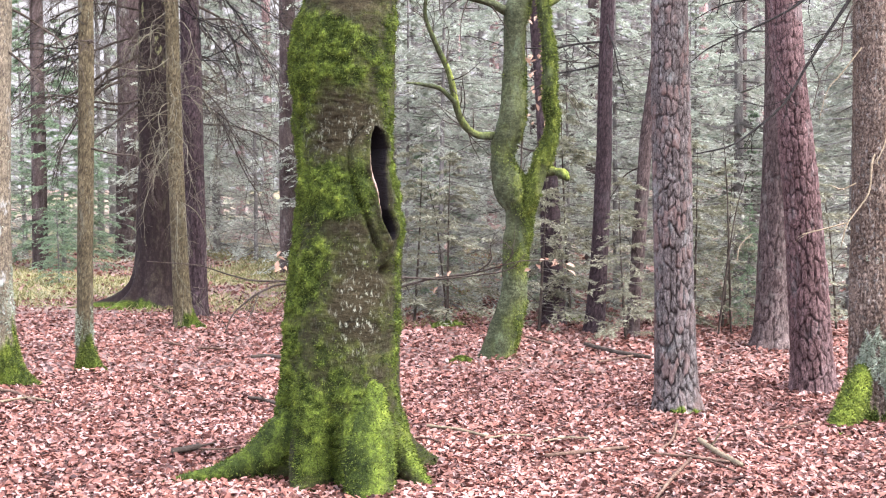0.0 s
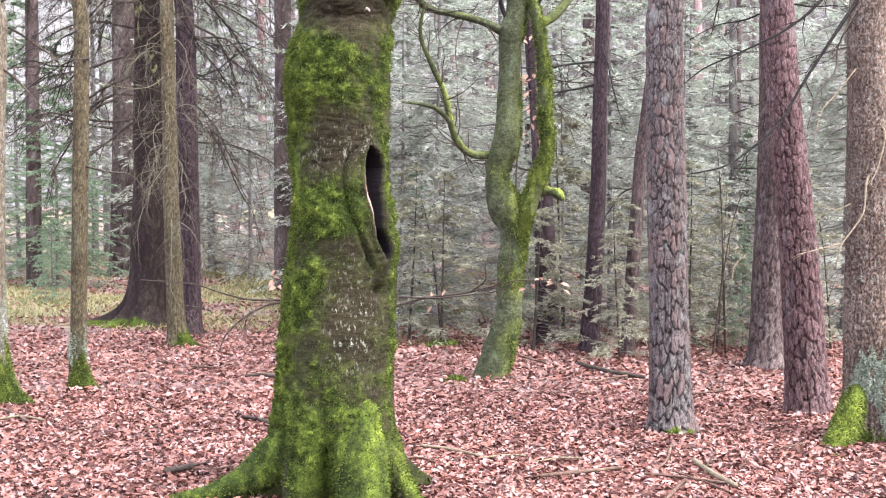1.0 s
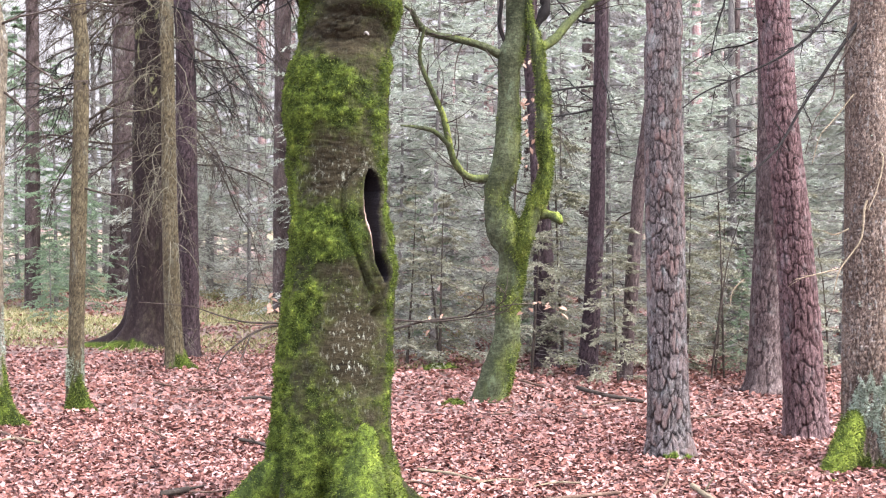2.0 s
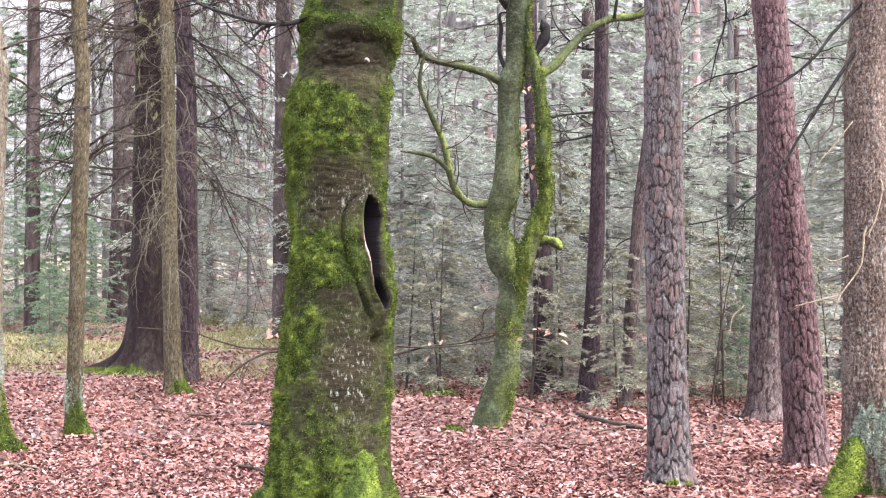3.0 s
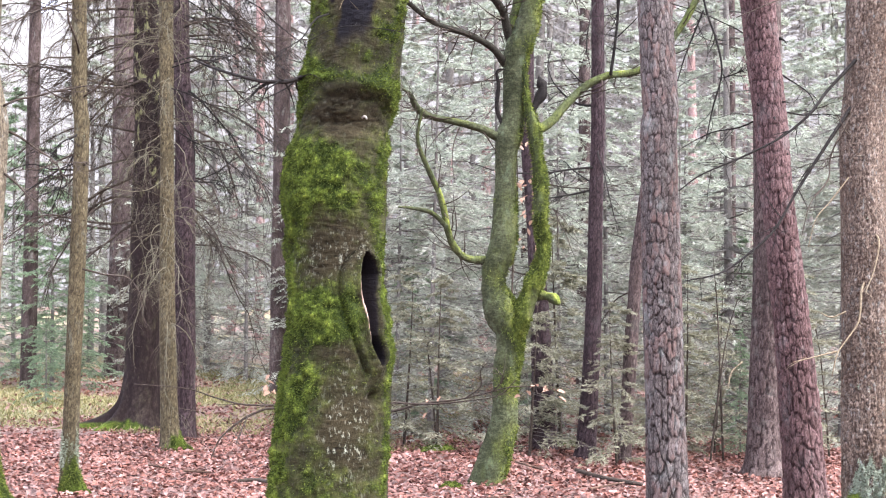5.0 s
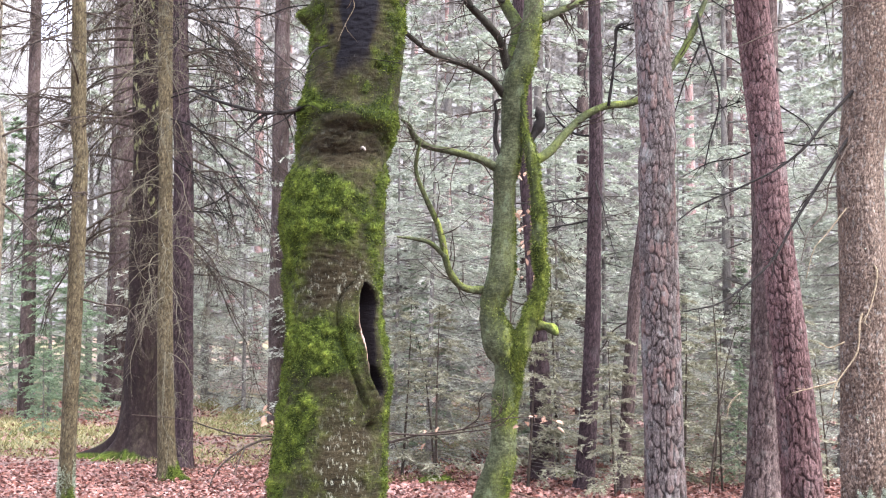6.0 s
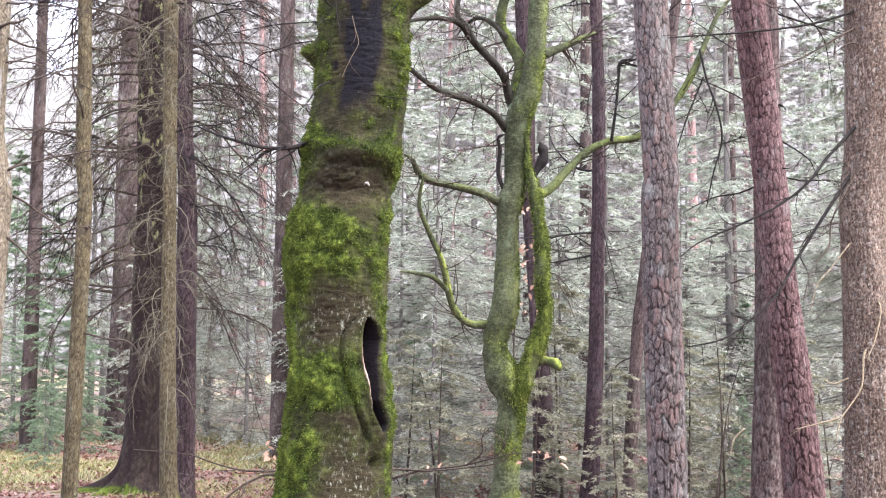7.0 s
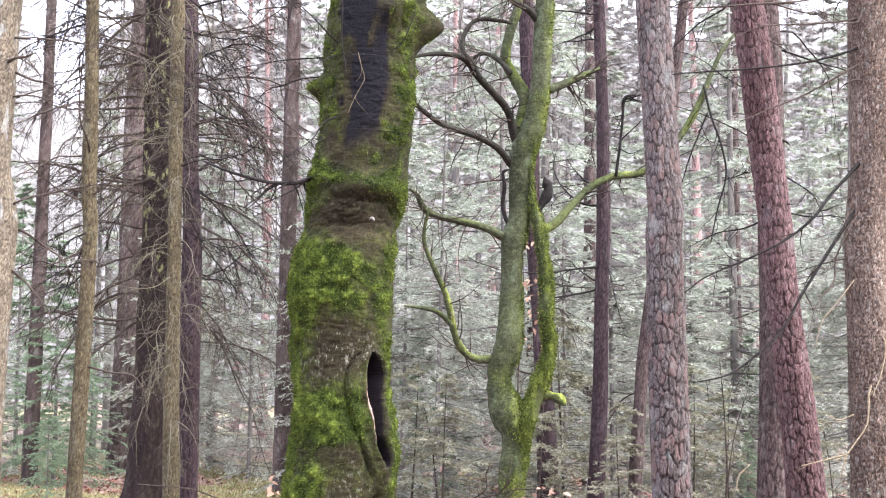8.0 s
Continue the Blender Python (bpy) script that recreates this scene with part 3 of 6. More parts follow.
SAPLING = {
    "stem": [(-0.48, 7.6, 0.08, 0.033), (-0.496, 7.6, 0.365, 0.0281), (-0.544, 7.6, 0.666, 0.0231), (-0.61, 7.6, 0.932, 0.0182), (-0.658, 7.6, 1.198, 0.0116), (-0.673, 7.6, 1.429, 0.0066)],
    "left_low": [(-0.544, 7.6, 0.666, 0.0149), (-0.741, 7.583, 0.801, 0.0132), (-0.921, 7.567, 0.859, 0.0115), (-1.051, 7.55, 0.82, 0.0098), (-1.148, 7.533, 0.756, 0.0082), (-1.228, 7.517, 0.675, 0.0065), (-1.266, 7.5, 0.578, 0.0049)],
    "left_high": [(-0.593, 7.6, 0.866, 0.0149), (-0.776, 7.6, 0.866, 0.0116), (-0.925, 7.6, 0.873, 0.0099), (-1.107, 7.6, 0.876, 0.0083), (-1.272, 7.6, 0.916, 0.0066), (-1.438, 7.6, 0.966, 0.005), (-1.735, 7.6, 0.989, 0.0033)],
    "left_twig": [(-1.063, 7.52, 0.817, 0.0065), (-1.094, 7.46, 0.731, 0.0049), (-1.112, 7.4, 0.672, 0.0032)],
    "right_low": [(-0.528, 7.6, 0.733, 0.0149), (-0.342, 7.543, 0.821, 0.0131), (-0.216, 7.486, 0.856, 0.0114), (-0.045, 7.429, 0.906, 0.0097), (0.148, 7.371, 0.933, 0.008), (0.306, 7.314, 0.976, 0.0064), (0.446, 7.257, 1.015, 0.0047), (0.646, 7.2, 1.019, 0.0031)],
    "right_high": [(-0.57, 7.6, 0.866, 0.0132), (-0.342, 7.533, 0.904, 0.0115), (-0.192, 7.467, 0.903, 0.0097), (-0.029, 7.4, 0.902, 0.008), (0.179, 7.333, 0.927, 0.0064), (0.367, 7.267, 0.964, 0.0047), (0.458, 7.2, 1.057, 0.0031)],
    "right_fork": [(0.179, 7.35, 0.938, 0.0064), (0.267, 7.3, 1.012, 0.0063), (0.265, 7.25, 1.101, 0.0047), (0.301, 7.2, 1.151, 0.0031)],
    "right_tip": [(0.337, 7.3, 0.987, 0.0063), (0.39, 7.225, 1.061, 0.0047), (0.346, 7.15, 1.122, 0.0031)],
}
STICKS = [
    [(-1.524, 10.27, 0.035, 0.0201), (-1.397, 10.333, 0.035, 0.0202), (-1.204, 10.114, 0.035, 0.0198)],
    [(-1.412, 6.705, 0.035, 0.0204), (-1.337, 6.774, 0.035, 0.0206), (-1.294, 6.815, 0.035, 0.0207)],
    [(-1.297, 6.801, 0.035, 0.0074), (-1.165, 6.815, 0.035, 0.0074), (-1.086, 6.886, 0.035, 0.0075)],
    [(-1.28, 8.49, 0.035, 0.0148), (-1.157, 8.404, 0.035, 0.0146), (-1.026, 8.237, 0.035, 0.0143)],
    [(-0.097, 7.597, 0.035, 0.0116), (0.086, 7.494, 0.035, 0.0114), (0.25, 7.296, 0.035, 0.0111)],
    [(0.249, 7.264, 0.035, 0.0079), (0.389, 7.328, 0.035, 0.008), (0.5, 7.296, 0.035, 0.0079)],
    [(0.552, 7.139, 0.035, 0.0078), (0.687, 7.248, 0.035, 0.0079), (0.811, 7.216, 0.035, 0.0078)],
    [(0.538, 6.76, 0.035, 0.0132), (0.741, 6.858, 0.035, 0.0134), (0.997, 6.959, 0.035, 0.0136)],
]
STICKS += [
    [(0.962, 5.808, 0.035, 0.0101), (1.114, 6.237, 0.035, 0.0108), (1.281, 6.651, 0.035, 0.0116)],
    [(1.423, 7.139, 0.035, 0.0202), (1.456, 6.815, 0.035, 0.0193), (1.502, 6.469, 0.035, 0.0183)],
    [(1.38, 7.597, 0.035, 0.0116), (1.281, 7.185, 0.035, 0.0109), (1.181, 6.93, 0.035, 0.0105)],
    [(1.096, 6.815, 0.035, 0.0104), (1.261, 6.732, 0.035, 0.0102), (1.462, 6.572, 0.035, 0.01)],
    [(1.274, 6.886, 0.035, 0.006), (1.362, 6.651, 0.035, 0.0058), (1.443, 6.357, 0.035, 0.0055)],
    [(-2.454, 11.313, 0.035, 0.0123), (-2.25, 11.088, 0.035, 0.0121)],
    [(-2.071, 10.907, 0.035, 0.0142), (-1.845, 10.871, 0.035, 0.0142)],
    [(-2.034, 8.995, 0.035, 0.0098), (-1.766, 8.533, 0.035, 0.0093)],
    [(1.222, 11.088, 0.035, 0.0217), (1.404, 10.663, 0.035, 0.0209), (1.66, 10.365, 0.035, 0.0203)],
]
STICKS += [
    [(1.225, 10.145, 0.035, 0.011), (1.538, 10.463, 0.035, 0.0114)],
    [(-3.025, 8.804, 0.035, 0.0134), (-2.872, 8.689, 0.035, 0.0132), (-2.621, 8.278, 0.035, 0.0126)],
    [(-2.86, 8.32, 0.035, 0.0109), (-2.725, 8.468, 0.035, 0.011), (-2.532, 8.32, 0.035, 0.0109)],
    [(-0.265, 7.185, 0.035, 0.0094), (-0.125, 7.296, 0.035, 0.0095), (-0.013, 7.185, 0.035, 0.0094)],
    [(0.737, 11.548, 0.035, 0.0151), (0.926, 11.088, 0.035, 0.0145)],
    [(1.91, 9.563, 0.035, 0.0104), (2.15, 9.702, 0.035, 0.0105)],
    [(0.402, 9.563, 0.035, 0.0083), (0.556, 9.702, 0.035, 0.0084), (0.626, 10.145, 0.035, 0.0088)],
    [(-0.864, 8.804, 0.035, 0.0077), (-0.729, 8.577, 0.035, 0.0075)],
    [(-2.361, 7.867, 0.035, 0.0068), (-2.15, 8.117, 0.035, 0.0071)],
    [(1.943, 7.427, 0.035, 0.0065), (2.197, 7.632, 0.035, 0.0066)],
]

dead_wood = bark_material("dead_twig_bark", [(0.3, (0.018, 0.0132, 0.0106)), (0.5, (0.045, 0.0343, 0.0273)), (0.7, (0.117, 0.095, 0.0774))], 60, (1, 1, 1))
grey_branch = bark_material("dark_beech_branch_bark", [(0.3, (0.009, 0.0079, 0.0061)), (0.5, (0.0225, 0.0206, 0.0158)), (0.7, (0.0585, 0.057, 0.0449))], 60, (1, 1, 1))
# Grey bark of background trees, lightened in colour to look hazy.
hazed_grey_bark = bark_material("hazed_spruce_twig_bark", [(0.3, (0.075, 0.066, 0.0593)), (0.5, (0.135, 0.1222, 0.1112)), (0.7, (0.225, 0.21, 0.1963))], 40, (1, 1, 0.5))
pale_twig = bark_material("pale_twig_bark", [(0.3, (0.0762, 0.0586, 0.0371)), (0.5, (0.1523, 0.12, 0.0798)), (0.7, (0.2742, 0.2199, 0.1539))], 60, (1, 1, 1))
olive_twig = bark_material("olive_twig_bark", [(0.3, (0.0527, 0.0464, 0.0304)), (0.5, (0.1054, 0.0949, 0.0655)), (0.7, (0.1897, 0.1739, 0.1262))], 60, (1, 1, 1))
# Near black: dark stubs, and twigs whose silhouette against the sky is painted in.
black_twig = bark_material("black_twig_bark", [(0.3, (0.005, 0.004, 0.004)), (0.5, (0.012, 0.01, 0.009)), (0.7, (0.035, 0.029, 0.026))], 60, (1, 1, 1), rough=0.75)
stick_wood = bark_material("fallen_stick_wood", [(0.34, (0.0336, 0.0198, 0.0144)), (0.5, (0.084, 0.0517, 0.0382)), (0.68, (0.2016, 0.1368, 0.1008))], 40, (1, 1, 1))
leaf_litter = scatter_material("beech_leaf_litter", [(0.0, (0.0394, 0.0192, 0.0165)), (0.16, (0.0886, 0.0354, 0.0278)), (0.4, (0.1753, 0.0752, 0.0566)), (0.66, (0.2325, 0.1162, 0.0948)), (0.9, (0.264, 0.1596, 0.1421)), (1.0, (0.2955, 0.202, 0.1854))], 60, 0.75, 0.15, 0.0, 0.35)
hanging_leaf = scatter_material("withered_beech_leaf", [(0.0, (0.1615, 0.0685, 0.0411)), (0.5, (0.323, 0.1904, 0.1301)), (1.0, (0.4845, 0.358, 0.274))], 60, 0.6, 0.3, 0.3)
pale_fungus = bark_material("white_fungus", [(0.3, (0.18, 0.1636, 0.1386)), (0.7, (0.27, 0.2506, 0.2244))], 40, (1, 1, 1))
pale_lichen = scatter_material("pale_lichen", [(0.0, (0.1419, 0.172, 0.1266)), (0.5, (0.2342, 0.2683, 0.2036)), (1.0, (0.3335, 0.3578, 0.2752))], 30, 0.9, 0.1, 0.1)
bright_moss = scatter_material("bright_moss_tufts", [(c, (r * 1.45, g * 1.38, b * 1.7)) for c, (r, g, b) in MOSS_BLADES], 30, 0.9, 0.1, 0.25)
moss_blades = scatter_material("moss_tufts", MOSS_BLADES, 30, 0.9, 0.1, 0.25)
grass_blades = scatter_material("pale_forest_grass", [(0.0, (0.0967, 0.096, 0.0328)), (0.5, (0.2008, 0.1853, 0.08)), (1.0, (0.3346, 0.2749, 0.1601))], 10, 0.8, 0.2, 0.2)
# Far needles: mist is put into the colour as a paler grey-green.
needles_hazed = scatter_material("hazed_spruce_needles", [(0.0, (0.1822, 0.1719, 0.1561)), (0.5, (0.2267, 0.2117, 0.195)), (1.0, (0.2834, 0.2601, 0.247))], 3, 0.5, 0.5, 0.5)
# Paler than living needles: the haze before these trees is painted in.
needles_hazed_near = scatter_material("hazed_near_spruce_needles", [(0.0, (0.2308, 0.2564, 0.203)), (0.5, (0.3461, 0.3719, 0.3022)), (1.0, (0.4615, 0.4851, 0.4037))], 3, 0.6, 0.3, 0.4)
needles_fresh = scatter_material("young_spruce_needles", [(0.0, (0.078, 0.1144, 0.071)), (0.5, (0.156, 0.2174, 0.1318)), (1.0, (0.26, 0.3432, 0.2028))], 3, 0.5, 0.5, 0.5)
# Withered twigs, their tone also lightened to stand in for haze.
needles_hazed_dry = scatter_material("hazed_withered_spruce_twigs", [(0.0, (0.2373, 0.2429, 0.1989)), (0.5, (0.322, 0.3277, 0.2749)), (1.0, (0.4068, 0.4124, 0.351))], 3, 0.8, 0.2, 0.4)
needles_brown = scatter_material("brown_brushwood_twigs", [(0.0, (0.1237, 0.119, 0.08)), (0.5, (0.2228, 0.2176, 0.152)), (1.0, (0.3465, 0.34, 0.248))], 3, 0.8, 0.2, 0.35)


def ground_height(x, y):
    x, y = np.asarray(x, float), np.asarray(y, float)
    d = np.hypot(x, y)
    rise = 0.035 * fractal(x * 0.5, y * 0.5, 0, 3, 40) + 0.012 * fractal(x * 2.2, y * 2.2, 0, 2, 44)
    far = step(12, 40, d) * (0.35 * grain(x * 0.06, y * 0.06, 0, 47) + 0.25)
    return rise + far


def build_ground():
    r = np.concatenate([np.arange(0, 30, 0.22), np.geomspace(30, 900, 40)])
    a = np.linspace(0, 2 * np.pi, 220, endpoint=False)
    R, A = np.meshgrid(r, a, indexing="ij")
    X, Y = R * np.cos(A), R * np.sin(A) + 8.0
    Z = ground_height(X, Y)
    nr, na = R.shape
    i, j = np.meshgrid(np.arange(nr - 1), np.arange(na), indexing="ij")
    i, j = i.ravel(), j.ravel()
    q = np.stack([i * na + j, (i + 1) * na + j, (i + 1) * na + (j + 1) % na, i * na + (j + 1) % na], 1)
    patch = step(0.6, -2.0, X - 0.08 * (Y - 14)) * step(14.2, 16.0, Y - 0.1 * X) * step(30, 24, Y)
    patch = np.maximum(patch, step(20, 27, np.hypot(X, Y)))
    grass = patch * step(-0.3, 0.3, fractal(X * 0.7, Y * 0.7, 0, 4, 52))
    me = mesh_of("ground", np.stack([X, Y, Z], -1).reshape(-1, 3), q, {"grassy": grass})
    m, n, l, b = nodes_of("forest_floor")
    big, small = noise_node(n, l, 1.2, 4.0), noise_node(n, l, 28.0, 5.0)
    litter = ramp_node(n, l, mix_node(n, l, 0.7, big, small), [(0.3, (0.0304, 0.0164, 0.0138)), (0.45, (0.0988, 0.0533, 0.043)), (0.55, (0.1748, 0.1025, 0.086)), (0.7, (0.2584, 0.1804, 0.1634))])
    turf = ramp_node(n, l, small, [(0.3, (0.072, 0.0696, 0.0275)), (0.5, (0.1584, 0.1487, 0.066)), (0.7, (0.2592, 0.2277, 0.121))])
    l.new(mix_node(n, l, attr_node(n, "grassy"), litter, turf), b.inputs["Base Color"])
    b.inputs["Roughness"].default_value = 0.9
    bump_node(n, l, small, b, 0.8, 0.03)
    ob = new("ground", me)
    me.materials.append(m)
    return tagged(ob, "forest floor of brown soil, leaf litter and thin grass", "ground", "", "structure")


build_ground()


def scatter_leaves(name, count, xs, ys, size, seed, lift=0.02):
    """Fallen leaves: folded, curled blades of six corners, lying and standing at all angles."""
    rng = np.random.default_rng(seed)
    y = ys[0] + (ys[1] - ys[0]) * rng.random(count) ** 0.8
    half = xs * (0.36 * np.abs(y) + 0.6)
    x = (rng.random(count) * 2 - 1) * half
    meadow = step(0.8, -1.2, x - 0.08 * (y - 14)) * step(13.6, 15.0, y - 0.1 * x + 0.8 * grain(x * 0.8, y * 0.8, 0, 59))
    keep = (np.hypot(x + 0.49, y - 6.45) > 0.22) & (rng.random(count) > 0.8 * meadow * step(-0.25, 0.15, fractal(x * 0.7, y * 0.7, 0, 4, 52)))
    x, y = x[keep], y[keep]
    n = len(x)
    z = ground_height(x, y) + lift * rng.random(n) ** 1.5 + 0.004
    size = size * (0.65 + 0.7 * rng.random(n))
    turn, tip, bank = rng.random(n) * 6.2832, rng.normal(0, 0.3, n), rng.normal(0, 0.36, n)
    fold, curl = rng.normal(0.18, 0.2, n), rng.normal(0.05, 0.22, n)
    L, W = size, size * (0.5 + 0.15 * rng.random(n))
    o = np.zeros(n)
    local = np.stack([
        np.stack([-0.5 * L, o, curl * L * 0.5], 1), np.stack([-0.1 * L, 0.5 * W, fold * W], 1), np.stack([0.28 * L, 0.38 * W, fold * W * 0.8], 1),
        np.stack([0.5 * L, o, curl * L * 0.6], 1), np.stack([0.28 * L, -0.38 * W, fold * W * 0.8], 1), np.stack([-0.1 * L, -0.5 * W, fold * W], 1)], 1)
    ct, st, cp, sp, cb, sb = np.cos(turn), np.sin(turn), np.cos(tip), np.sin(tip), np.cos(bank), np.sin(bank)
    X, Y, Z = local[..., 0], local[..., 1], local[..., 2]
    Y, Z = Y * cb[:, None] - Z * sb[:, None], Y * sb[:, None] + Z * cb[:, None]
    X, Z = X * cp[:, None] + Z * sp[:, None], -X * sp[:, None] + Z * cp[:, None]
    X, Y = X * ct[:, None] - Y * st[:, None], X * st[:, None] + Y * ct[:, None]
    low = np.minimum(Z.min(1), 0)
    v = np.stack([X + x[:, None], Y + y[:, None], Z + (z - low * 0.7)[:, None]], -1).reshape(-1, 3)
    base = (np.arange(n) * 6)[:, None]
    q = np.concatenate([base + np.array([[0, 3, 2, 1]]), base + np.array([[0, 5, 4, 3]])])
    me = mesh_of(name, v, q, smooth=False)
    ob = new(name, me)
    me.materials.append(leaf_litter)
    return tagged(ob, "carpet of fallen pinkish brown beech leaves on the ground", "fallen leaves", "", "stuff")


scatter_leaves("fallen_leaves", 100000, 1.0, (4.3, 9.6), 0.037, 5)
scatter_leaves("fallen_leaves", 52000, 1.0, (9.0, 15.5), 0.044, 6)
scatter_leaves("fallen_leaves", 9000, 4.0, (-4.0, 4.4), 0.06, 8)
scatter_leaves("fallen_leaves", 17000, 1.0, (15.0, 24.0), 0.065, 7)


# ---- the old beech ----
def angle_to(a, centre):
    return np.mod(a - np.radians(centre) + np.pi, 2 * np.pi) - np.pi


ROOTS = [(188, 0.16, 0.12, 0.3), (242, 0.1, 0.2, 0.26), (288, 0.06, 0.22, 0.25), (328, 0.08, 0.13, 0.2), (35, 0.3, 0.14, 0.35), (95, 0.3, 0.15, 0.35), (140, 0.25, 0.14, 0.35)]


HOLLOW = [(1.17, 317, 0.0), (1.21, 317, 0.012), (1.27, 313, 0.02), (1.33, 309.5, 0.01), (1.39, 309, 0.016), (1.45, 309.5, 0.023), (1.52, 310.5, 0.034), (1.62, 314, 0.046), (1.69, 311, 0.03), (1.735, 308, 0.0)]
FLAP = [(1.13, 306), (1.17, 301), (1.28, 291), (1.41, 282), (1.55, 275), (1.64, 278), (1.7, 288), (1.74, 303)]
# angle, height, spread round the trunk, spread in height, more or less moss
BEECH_MOSS = [
    (205, 2.03, 0.9, 0.17, 1.5), (258, 2.06, 0.6, 0.15, 1), (330, 2.02, 0.35, 0.26, 1.1), (262, 1.71, 0.62, 0.11, -1.5),
    (238, 1.4, 0.6, 0.12, 1.5), (262, 1.42, 0.33, 0.1, 1), (270, 1.24, 0.5, 0.05, -1.1), (196, 1, 0.5, 0.55, 1.2),
    (222, 0.95, 0.3, 0.25, 0.7), (290, 0.88, 0.5, 0.27, -1.5), (338, 0.7, 0.2, 0.5, 1.1), (286, 0.12, 0.3, 0.24, 1.9),
    (240, 0.22, 0.6, 0.3, 1.2), (312, 0.42, 0.2, 0.15, -0.6), (265, 2.36, 1, 0.09, -1.6), (195, 2.85, 0.45, 0.4, 0.5),
    (325, 2.98, 0.45, 0.4, 1), (258, 3, 0.3, 0.5, -0.8), (290, 1.5, 0.18, 0.22, 0.5), (270, 0.62, 0.4, 0.12, 0.3),
]
BEECH_MOSS += [
    (178, 1.55, 0.3, 0.3, 0.5), (342, 1.33, 0.25, 0.2, 1.3), (345, 1.6, 0.18, 0.2, 0.9),
]


def hollow_line(Z):
    """The hollow's angle and half width at each height."""
    h = np.array(HOLLOW)
    return np.interp(Z, h[:, 0], h[:, 1]) + 0.8 * np.sin(Z * 23), np.interp(Z, h[:, 0], h[:, 2])


def beech_relief(A, Z, R):
    cx, cy = np.cos(A) * R, np.sin(A) * R
    d = 0.006 * fractal(cx * 5, cy * 5, Z * 3, 3, 1) + 0.003 * fractal(cx * 16, cy * 16, Z * 30, 3, 4)
    d += 0.012 * fractal(np.cos(A) * 1.2, np.sin(A) * 1.2, Z * 2.0, 2, 9)
    for at, reach, fall, wide in ROOTS:
        g = np.exp(-(angle_to(A, at) / (wide * (0.75 + 0.9 * np.clip(Z, 0, 1)))) ** 2)
        zz = np.clip(Z, 0, None)
        d += reach * g * np.exp(-zz / fall) * 0.9 + 0.03 * g * np.exp(-(zz / 0.55) ** 2)
    between = np.exp(-(angle_to(A, 262) / 0.11) ** 2) + 0.8 * np.exp(-(angle_to(A, 307) / 0.08) ** 2) + 1.2 * np.exp(-(angle_to(A, 214) / 0.1) ** 2)
    d -= 0.085 * between * np.exp(-((Z - 0.14) / 0.2) ** 2)
    d -= 0.07 * np.exp(-(angle_to(A, 205) / 0.11) ** 2 - ((Z - 0.26) / 0.07) ** 2)
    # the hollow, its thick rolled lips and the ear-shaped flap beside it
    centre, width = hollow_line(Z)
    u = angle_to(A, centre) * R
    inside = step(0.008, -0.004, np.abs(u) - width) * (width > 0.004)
    lipz = step(1.12, 1.24, Z) * step(1.78, 1.7, Z)
    right, leftlip = u - width, -u - width
    d += lipz * (0.026 * np.exp(-((right - 0.026) / 0.017) ** 2) + 0.016 * np.exp(-((leftlip - 0.018) / 0.014) ** 2))
    d += lipz * 0.018 * np.exp(-((right - 0.05) / 0.04) ** 2) * step(1.55, 1.35, Z)
    f = np.array(FLAP)
    groove = angle_to(A, np.interp(Z, f[:, 0], f[:, 1])) * R
    ear = step(1.1, 1.18, Z) * step(1.75, 1.72, Z)
    d += ear * (0.02 * step(-0.004, 0.022, groove) * step(-0.01, 0.01, leftlip) - 0.022 * np.exp(-((groove + 0.002) / 0.009) ** 2) * (u < 0))
    tongue = ((angle_to(A, 317) * R) / 0.035) ** 2 + ((Z - 1.15) / 0.075) ** 2
    d += 0.026 * np.exp(-tongue) - 0.05 * np.exp(-((angle_to(A, 316) * R) / 0.04) ** 2 - ((Z - 1.03) / 0.035) ** 2)
    d = np.where(inside > 0, d - inside * 0.19, d)
    # swellings: old branch collars and burls
    for at, z0, out, wa, wz in ((185, 3.06, 0.075, 0.05, 0.05), (2, 3.39, 0.13, 0.085, 0.085), (292, 3.42, 0.06, 0.07, 0.08), (300, 2.53, 0.03, 0.2, 0.06), (250, 2.42, 0.012, 0.25, 0.05), (178, 1.75, 0.028, 0.06, 0.09), (196, 0.75, 0.02, 0.06, 0.3)):
        d += out * np.exp(-(angle_to(A, at) * R / wa) ** 2 - ((Z - z0) / wz) ** 2)
    sag = Z - 2.5 + 0.22 * angle_to(A, 265) * R + 0.05 * fractal(cx * 6, cy * 6, Z * 2, 3, 15)
    d += 0.012 * np.exp(-((sag - 0.05) / 0.05) ** 2) - 0.016 * np.exp(-((sag + 0.02) / 0.02) ** 2) * np.exp(-(angle_to(A, 285) / 0.9) ** 4)
    d -= 0.006 * np.exp(-((sag + 0.14) / 0.012) ** 2) * np.exp(-(angle_to(A, 265) / 0.8) ** 4)
    bare = step(0.3, -0.2, fractal(cx * 6, cy * 6, Z * 5, 2, 18))
    d += 0.006 * fractal(cx * 40, cy * 40, Z * 60, 3, 17) * (0.3 + 0.7 * bare)
    wrinkle = fractal(cx * 4, cy * 4, Z * 24, 3, 25)
    d -= 0.006 * np.exp(-(wrinkle / 0.05) ** 2) * step(-0.1, 0.25, fractal(cx * 3, cy * 3, Z * 3, 2, 27) + 0.1)
    collar = np.exp(-((Z - 2.42) / 0.12) ** 2)
    d += collar * (0.016 * fractal(cx * 13, cy * 13, Z * 20, 4, 71) - 0.012 * np.exp(-(fractal(cx * 7, cy * 7, Z * 16, 3, 73) / 0.05) ** 2))
    # moss
    left = np.cos(angle_to(A, 185))
